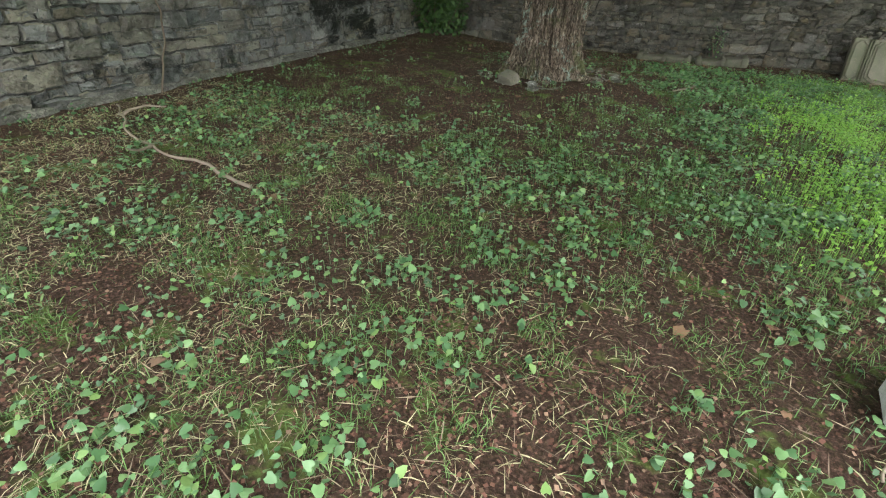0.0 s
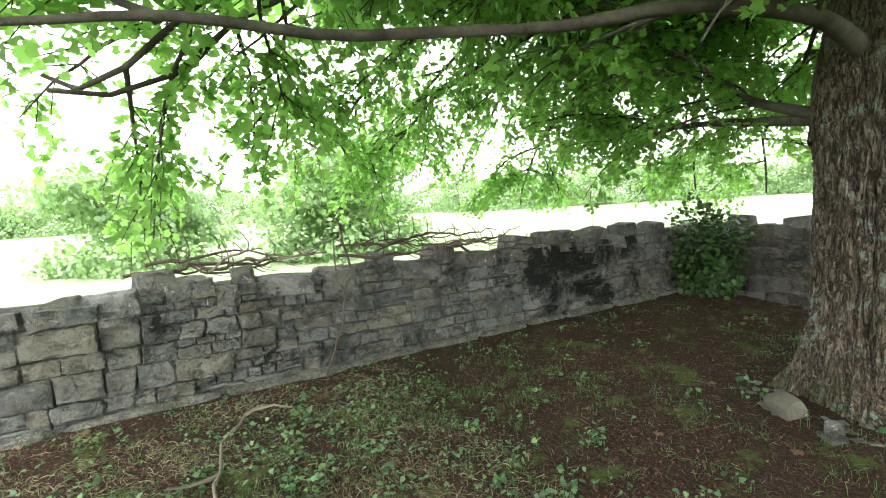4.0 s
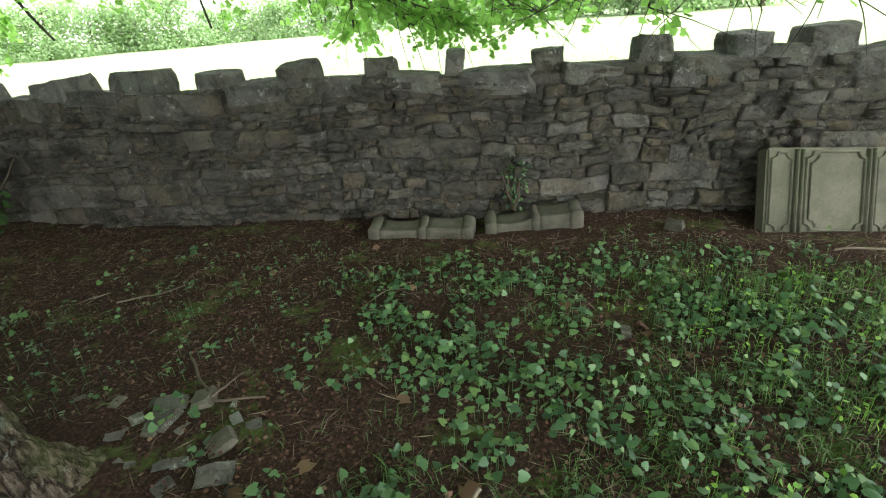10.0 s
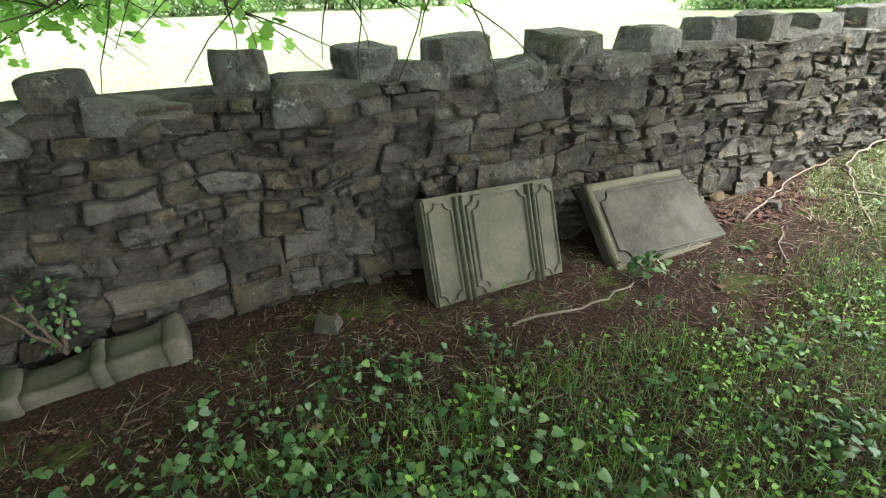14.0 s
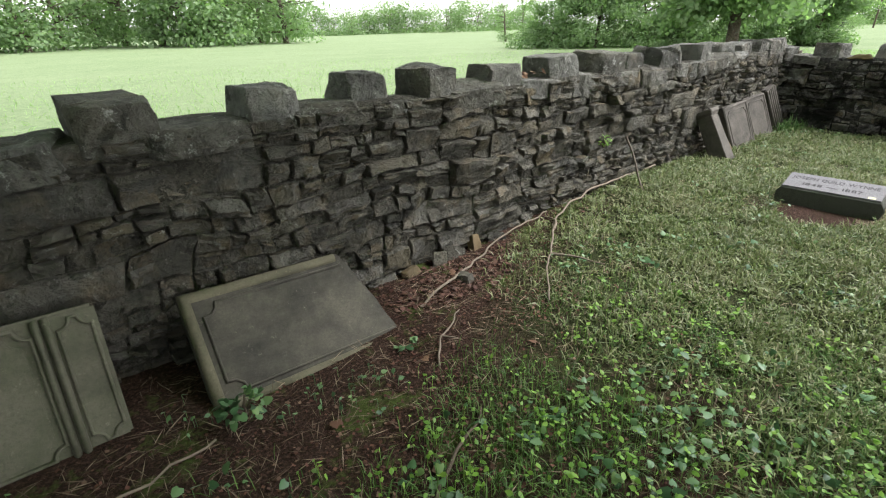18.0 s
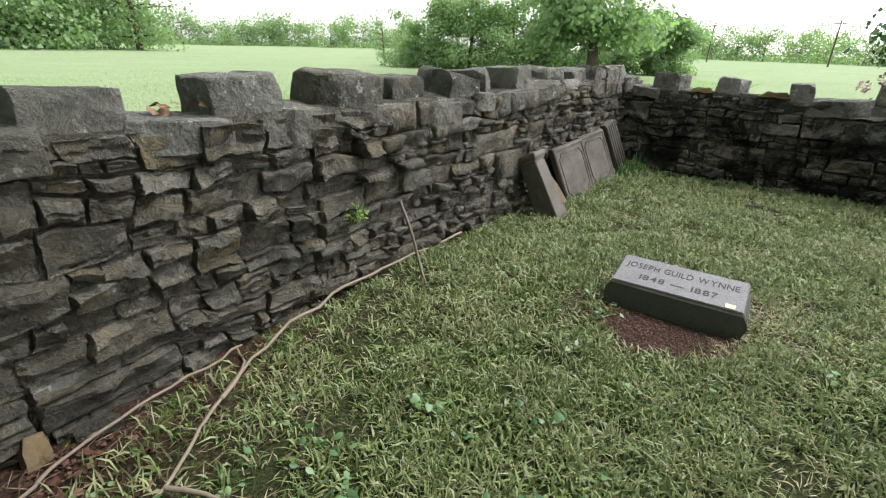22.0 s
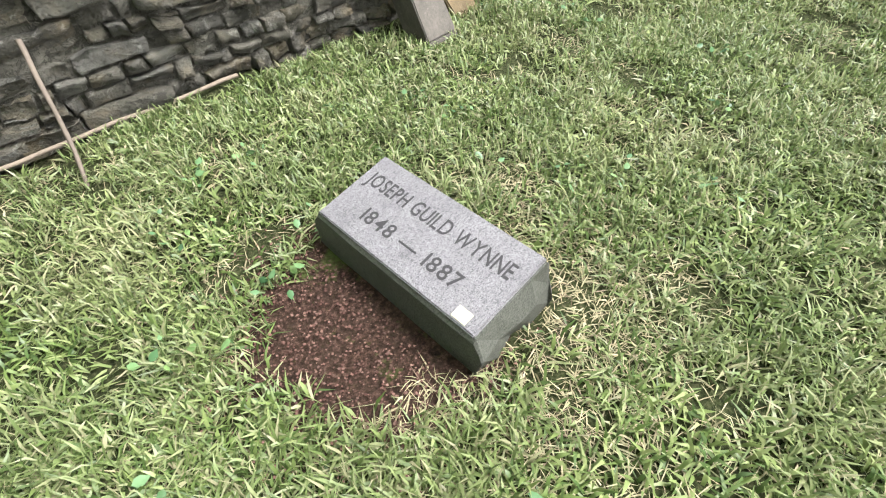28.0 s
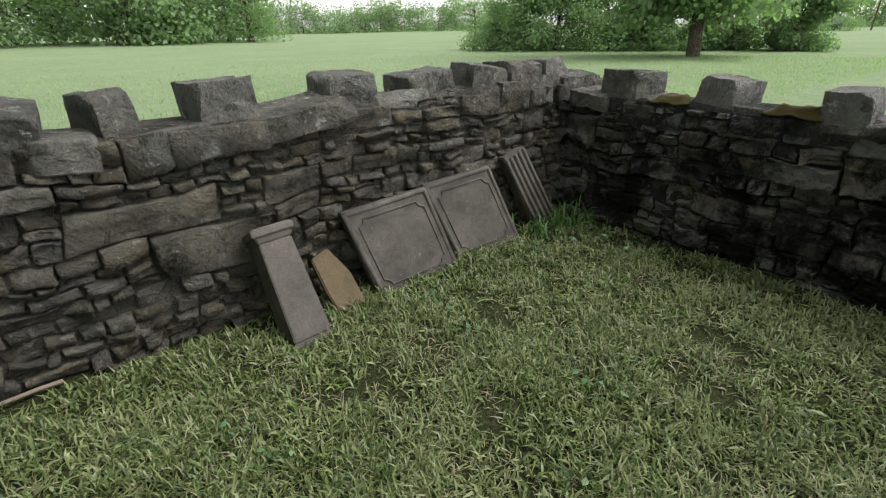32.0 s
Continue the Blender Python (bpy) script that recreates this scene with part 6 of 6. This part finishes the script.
def low_leaves(name, x, y, size, height, outline, mat, label, seed, flat=0.5):
    rng = np.random.default_rng(seed)
    n = len(x)
    az = rng.uniform(0, 2 * np.pi, n)
    pos = np.stack([x, y, ground_z(x, y) + height], -1)
    fwv = np.stack([np.cos(az), np.sin(az), rng.normal(-0.15, 0.35, n)], -1)
    upl = np.array([0, 0, 1.0]) + rng.normal(0, flat, (n, 3))
    ob = tagged(new(name, scatter_leaves(name, pos, fwv, upl, size, outline, mat, fold=0.22)), label, "plant", kind="stuff")
    w = np.full(n, 0.0012)
    st = np.stack([np.stack([x - w, y, pos[:, 2] - height], -1), np.stack([x + w, y, pos[:, 2] - height], -1), pos + np.array([0.001, 0.0, 0.0]), pos - np.array([0.001, 0.0, 0.0])], 1)
    part("stalks", fast_mesh("stalks", st.reshape(-1, 3), np.arange(n * 4), 4, mat), None, ob)["kind"] = "stuff"
    return ob


def plants(n, dens, x0, x1, y0, y1, per, spread):
    x, y = sow(n, x0, x1, y0, y1)
    ok = (grng.random(n) < dens(x, y)) & inside(x, y) & clear_of_things(x, y)
    x, y = x[ok], y[ok]
    cx, cy = np.repeat(x, per), np.repeat(y, per)
    cx = cx + grng.normal(0, spread, len(cx))
    cy = cy + grng.normal(0, spread, len(cy))
    ok = inside(cx, cy) & clear_of_things(cx, cy)
    return cx[ok], cy[ok]


def dens_violet(x, y):
    p = 0.35 * patch(x, y, 1.5, 5) + 0.65 * patch(x, y, 3.4, 6)
    main = smooth(-1.0, -0.3, x) * (1 - 0.55 * smooth(3.0, 4.4, x)) * (1 - smooth(4.6, 6.0, x)) * smooth(6.4, 7.2, y + 0.25 * x) * (1 - smooth(8.8, 9.35, y - 0.06 * x))
    south = smooth(-0.6, 0.8, x) * (1 - 0.55 * smooth(3.0, 4.4, x)) * (1 - smooth(5.0, 6.2, x)) * smooth(0.4, 1.6, y) * (1 - smooth(8.8, 9.3, y))
    west = 0.6 * smooth(-4.9, -3.9, x) * (1 - smooth(0.6, 2.0, x)) * (1 - smooth(3.8, 5.6, y - 0.12 * x))
    bare_foot = 1 - 0.93 * smooth(8.35, 8.75, y) * smooth(1.8, 2.6, x)
    return np.clip(np.maximum(np.maximum(main, south), west) * smooth(0.42, 0.56, p) * bare_foot * 0.85, 0.02, 1)


x, y = plants(14500, dens_violet, -5, 7, -0.8, 9.3, 7, 0.055)
k = len(x)
smaller = 0.92 + 0.08 * smooth(4.0, 6.5, y)
low_leaves("violet_leaves", x, y, grng.uniform(0.02, 0.052, k) * smaller, grng.uniform(0.01, 0.08, k), HEART, M_VIOLET, "glossy heart-shaped green violet leaves over soil", 5)
# young weeds; their bright tone also carries sunlight on the violets further south
x, y = plants(12500, lambda x, y: (0.3 + 0.5 * smooth(0.42, 0.56, patch(x, y, 2.0, 12))) * smooth(0.5, 1.7, x - 0.3 * np.maximum(y - 7, 0)) * (1 - smooth(5.2, 6.6, x)) * (1 - 0.7 * smooth(6.8, 7.8, y)) * (1 - smooth(8.4, 9.0, y)) * smooth(2.6, 3.6, y), 0.4, 7, 2.5, 9.2, 6, 0.05)
k = len(x)
M_BRIGHT = leaf_mat("young_leaf", [(0.085, 0.19, 0.03), (0.14, 0.26, 0.04), (0.2, 0.33, 0.05)], 0.35, 0.45)
low_leaves("young_weeds", x, y, grng.uniform(0.016, 0.036, k), grng.uniform(0.02, 0.1, k), OVAL, M_BRIGHT, "bright yellow-green young weeds and sunlit-toned leaves in the grass", 6)
x, y = plants(700, lambda x, y: 0.5 * lawn_amount(x, y) * smooth(0.5, 0.6, patch(x, y, 1.9, 15)), 4, 12, 4, 9.9, 6, 0.05)
k = len(x)
low_leaves("lawn_clover", x, y, grng.uniform(0.02, 0.045, k), grng.uniform(0.03, 0.07, k), OVAL, M_VIOLET, "small clover and plantain leaves in the lawn", 7)
x, y = plants(4200, lambda x, y: 0.6 * (1 - lawn_amount(x, y)) * smooth(0.52, 0.6, patch(x, y, 1.2, 21)), -5, 6, -0.5, 9.6, 5, 0.05)
k = len(x)
low_leaves("seedlings", x, y, grng.uniform(0.018, 0.04, k), grng.uniform(0.02, 0.08, k), OVAL, M_VIOLET, "small green seedlings in the litter", 8)


# ---- litter ----
def litter(name, n, x0, x1, y0, y1, dens, size, outline, mat, label, seed):
    rng = np.random.default_rng(seed)
    x, y = sow(n, x0, x1, y0, y1)
    ok = (rng.random(n) < dens(x, y)) & inside(x, y) & clear_of_things(x, y)
    x, y = x[ok], y[ok]
    k = len(x)
    az = rng.uniform(0, 2 * np.pi, k)
    pos = np.stack([x, y, ground_z(x, y) + rng.uniform(0.004, 0.02, k)], -1)
    fwv = np.stack([np.cos(az), np.sin(az), rng.normal(0.05, 0.2, k)], -1)
    upl = np.array([0, 0, 1.0]) + rng.normal(0, 0.35, (k, 3))
    if outline is None:
        me = scatter_quads(name, pos, fwv, upl, rng.uniform(*size, k), mat)
    else:
        me = scatter_leaves(name, pos, fwv, upl, rng.uniform(*size, k), outline, mat, fold=0.3)
    return tagged(new(name, me), label, "leaf litter", kind="stuff")


bare = lambda x, y: 1 - 0.93 * lawn_amount(x, y)
M_OLD = leaf_mat("old_dead_leaf", [(0.045, 0.02, 0.015), (0.08, 0.035, 0.025), (0.12, 0.065, 0.045), (0.06, 0.035, 0.028)], 0.05, 0.8)
litter("dead_leaves", 2200, 4.3, 6.4, 9.1, 9.95, lambda x, y: smooth(0.55, 0.1, np.hypot((x - 5.1) / 1.7, (y - 9.68) / 0.6)), (0.015, 0.042), MAPLE_OUT, M_OLD, "drift of dark red dead leaves at the wall's foot", 19)
litter("dead_leaves", 650, -5, 9, -0.6, 9.9, lambda x, y: 0.5 * bare(x, y) * (x < 6.8), (0.04, 0.085), MAPLE_OUT, M_DEAD, "curled brown dead leaves scattered on the soil", 9)
litter("leaf_crumbs", 170000, -5, 7, -0.6, 9.95, lambda x, y: bare(x, y) * (0.25 + 0.75 * smooth(0.4, 0.6, patch(x, y, 1.4, 31))), (0.006, 0.024), None, M_CRUMB, "reddish brown crumbs of leaf litter and bark", 10)
SPLINTER = [(0.012, 0.0), (0.02, 0.5), (0.0, 1.0), (-0.02, 0.5)]
litter("needle_litter", 80000, -5, 7, -0.6, 9.95, lambda x, y: bare(x, y) * (0.3 + 0.7 * smooth(8.2, 9.2, y)), (0.03, 0.13), SPLINTER, M_TWIG, "dry needles and fine twigs on the soil", 11)
litter("needle_litter", 1500, 7.4, 9.0, 7.5, 9.0, lambda x, y: smooth(0.8, 0.5, np.hypot(x - 8.15, y - 8.2)) * smooth(0.3, 0.5, np.hypot(x - 8.0, y - 8.35)), (0.02, 0.07), SPLINTER, M_TWIG, "dry needles on bare soil round the marker", 12)
M_RED = leaf_mat("red_bark_crumb", [(0.05, 0.022, 0.017), (0.085, 0.04, 0.031), (0.15, 0.085, 0.066), (0.065, 0.036, 0.029)], 0.0, 0.9)
litter("leaf_crumbs", 11000, 7.4, 9.0, 7.4, 9.0, lambda x, y: smooth(0.62, 0.35, np.hypot(x - 8.06, y - 8.3)), (0.004, 0.011), None, M_RED, "reddish crumbs of bark on bare soil", 13)


x, y = sow(15000, 7.5, 9.3, 7.3, 9.1)
keepers = (grng.random(len(x)) < smooth(0.85, 0.4, np.hypot(x - 8.4, y - 8.12))) & (np.hypot(x - 8.0, y - 8.4) > 0.36) & clear_of_things(x, y)
x, y = x[keepers], y[keepers]
blades("dry_clippings", x, y, grng.uniform(0.03, 0.09, len(x)), grng.uniform(0.002, 0.0045, len(x)), grng.uniform(0.8, 0.98, len(x)), M_STRAW, "dry straw-coloured clippings beside the marker", 57)


# ---- climbing and tufted plants ----
def leafy_clump(name, m, n, radii, size, outline, mat, label, seed, category="plant", hollow=0.35):
    rng = np.random.default_rng(seed)
    t = thing(name, m, label, category)
    v = rng.normal(0, 1, (n, 3))
    v /= np.linalg.norm(v, axis=1)[:, None]
    P = v * (hollow + (1 - hollow) * rng.random(n) ** 0.6)[:, None] * np.array(radii)
    P *= (0.6 + 0.8 * vnoise(v * 2.5 + seed))[:, None]
    P[:, 2] = np.maximum(P[:, 2] + radii[2], 0.03)
    c = part("leaves", scatter_leaves("leaves", P, v + rng.normal(0, 0.5, (n, 3)) + np.array([0, 0, -0.4]), np.array([0, 0, 1.0]) + v * 0.6 + rng.normal(0, 0.4, (n, 3)), rng.uniform(*size, n), outline, mat, fold=0.25), None, t)
    c["kind"] = "stuff"
    for k in range(5):
        pth = limb_path((0, 0, 0), (rng.normal(0, .5), rng.normal(0, .5), 1.2), radii[2] * 1.5, 6, [0.0], seed + k, 0.2)
        V, F = tube(pth, np.linspace(0.012, 0.004, 7), 5)
        part("stem", fast_mesh("stem", V, F, 4, M_BRANCH_D, True), None, t)
    return t


leafy_clump("climbing_vine", pose(-4.62, 9.6, 0.0), 1900, (0.62, 0.42, 0.8), (0.05, 0.1), MAPLE_OUT, M_IVY, "leafy green vine climbing in the wall's corner", 41, "vine")
leafy_clump("climbing_vine", pose(0.42, 9.9, 0.1), 110, (0.12, 0.05, 0.27), (0.025, 0.05), OVAL, M_VIOLET, "small ivy sprig on the rubble wall", 42, "vine")
leafy_clump("wall_sprig", pose(7.32, 9.94, 0.52), 60, (0.07, 0.05, 0.06), (0.015, 0.03), OVAL, M_BRIGHT, "tiny green sprig growing from a wall joint", 43)
leafy_clump("wall_sprig", pose(3.55, 9.3, 0.0), 60, (0.12, 0.1, 0.06), (0.03, 0.05), HEART, M_VIOLET, "small violets beside the broken slab", 44)
x = grng.normal(11.72, 0.2, 260)
y = grng.normal(9.66, 0.1, 260)
ok = (x < 12.0) & (y < 9.93)
blades("corner_tuft", x[ok], y[ok], grng.uniform(0.15, 0.34, ok.sum()), grng.uniform(0.008, 0.016, ok.sum()), grng.uniform(0.2, 0.75, ok.sum()), M_GRASS_S, "long-leaved green tuft in the wall's corner", 14)
for cx, cy, n, ln in ((9.9, 9.6, 160, 0.16), (10.72, 9.7, 60, 0.2), (9.25, 9.75, 150, 0.13), (5.75, 9.6, 60, 0.2), (5.4, 9.3, 60, 0.15)):
    x, y = grng.normal(cx, 0.12, n), np.minimum(grng.normal(cy, 0.08, n), 9.92)
    blades("grass_tuft", x, y, grng.uniform(0.5, 1, n) * ln, grng.uniform(0.005, 0.01, n), grng.uniform(0.2, 0.8, n), M_GRASS, "longer green grass at the wall's foot", int(cx * 10))
# tall meadow grass just beyond the walls
x, y = grng.uniform(-22, 40, 90000), grng.uniform(11.2, 34, 90000)
ok = grng.random(90000) < np.exp(-(y - 10.9) / 9)
x, y = x[ok], y[ok]
M_MEADOW = leaf_mat("meadow_grass", [(0.10, 0.18, 0.05), (0.145, 0.25, 0.075), (0.2, 0.3, 0.1)], 0.35, 0.6)
blades("meadow_grass", x, y, grng.uniform(0.12, 0.3, len(x)), grng.uniform(0.006, 0.014, len(x)), grng.uniform(0.3, 0.8, len(x)), M_MEADOW, "tall pale green meadow grass beyond the wall", 17)
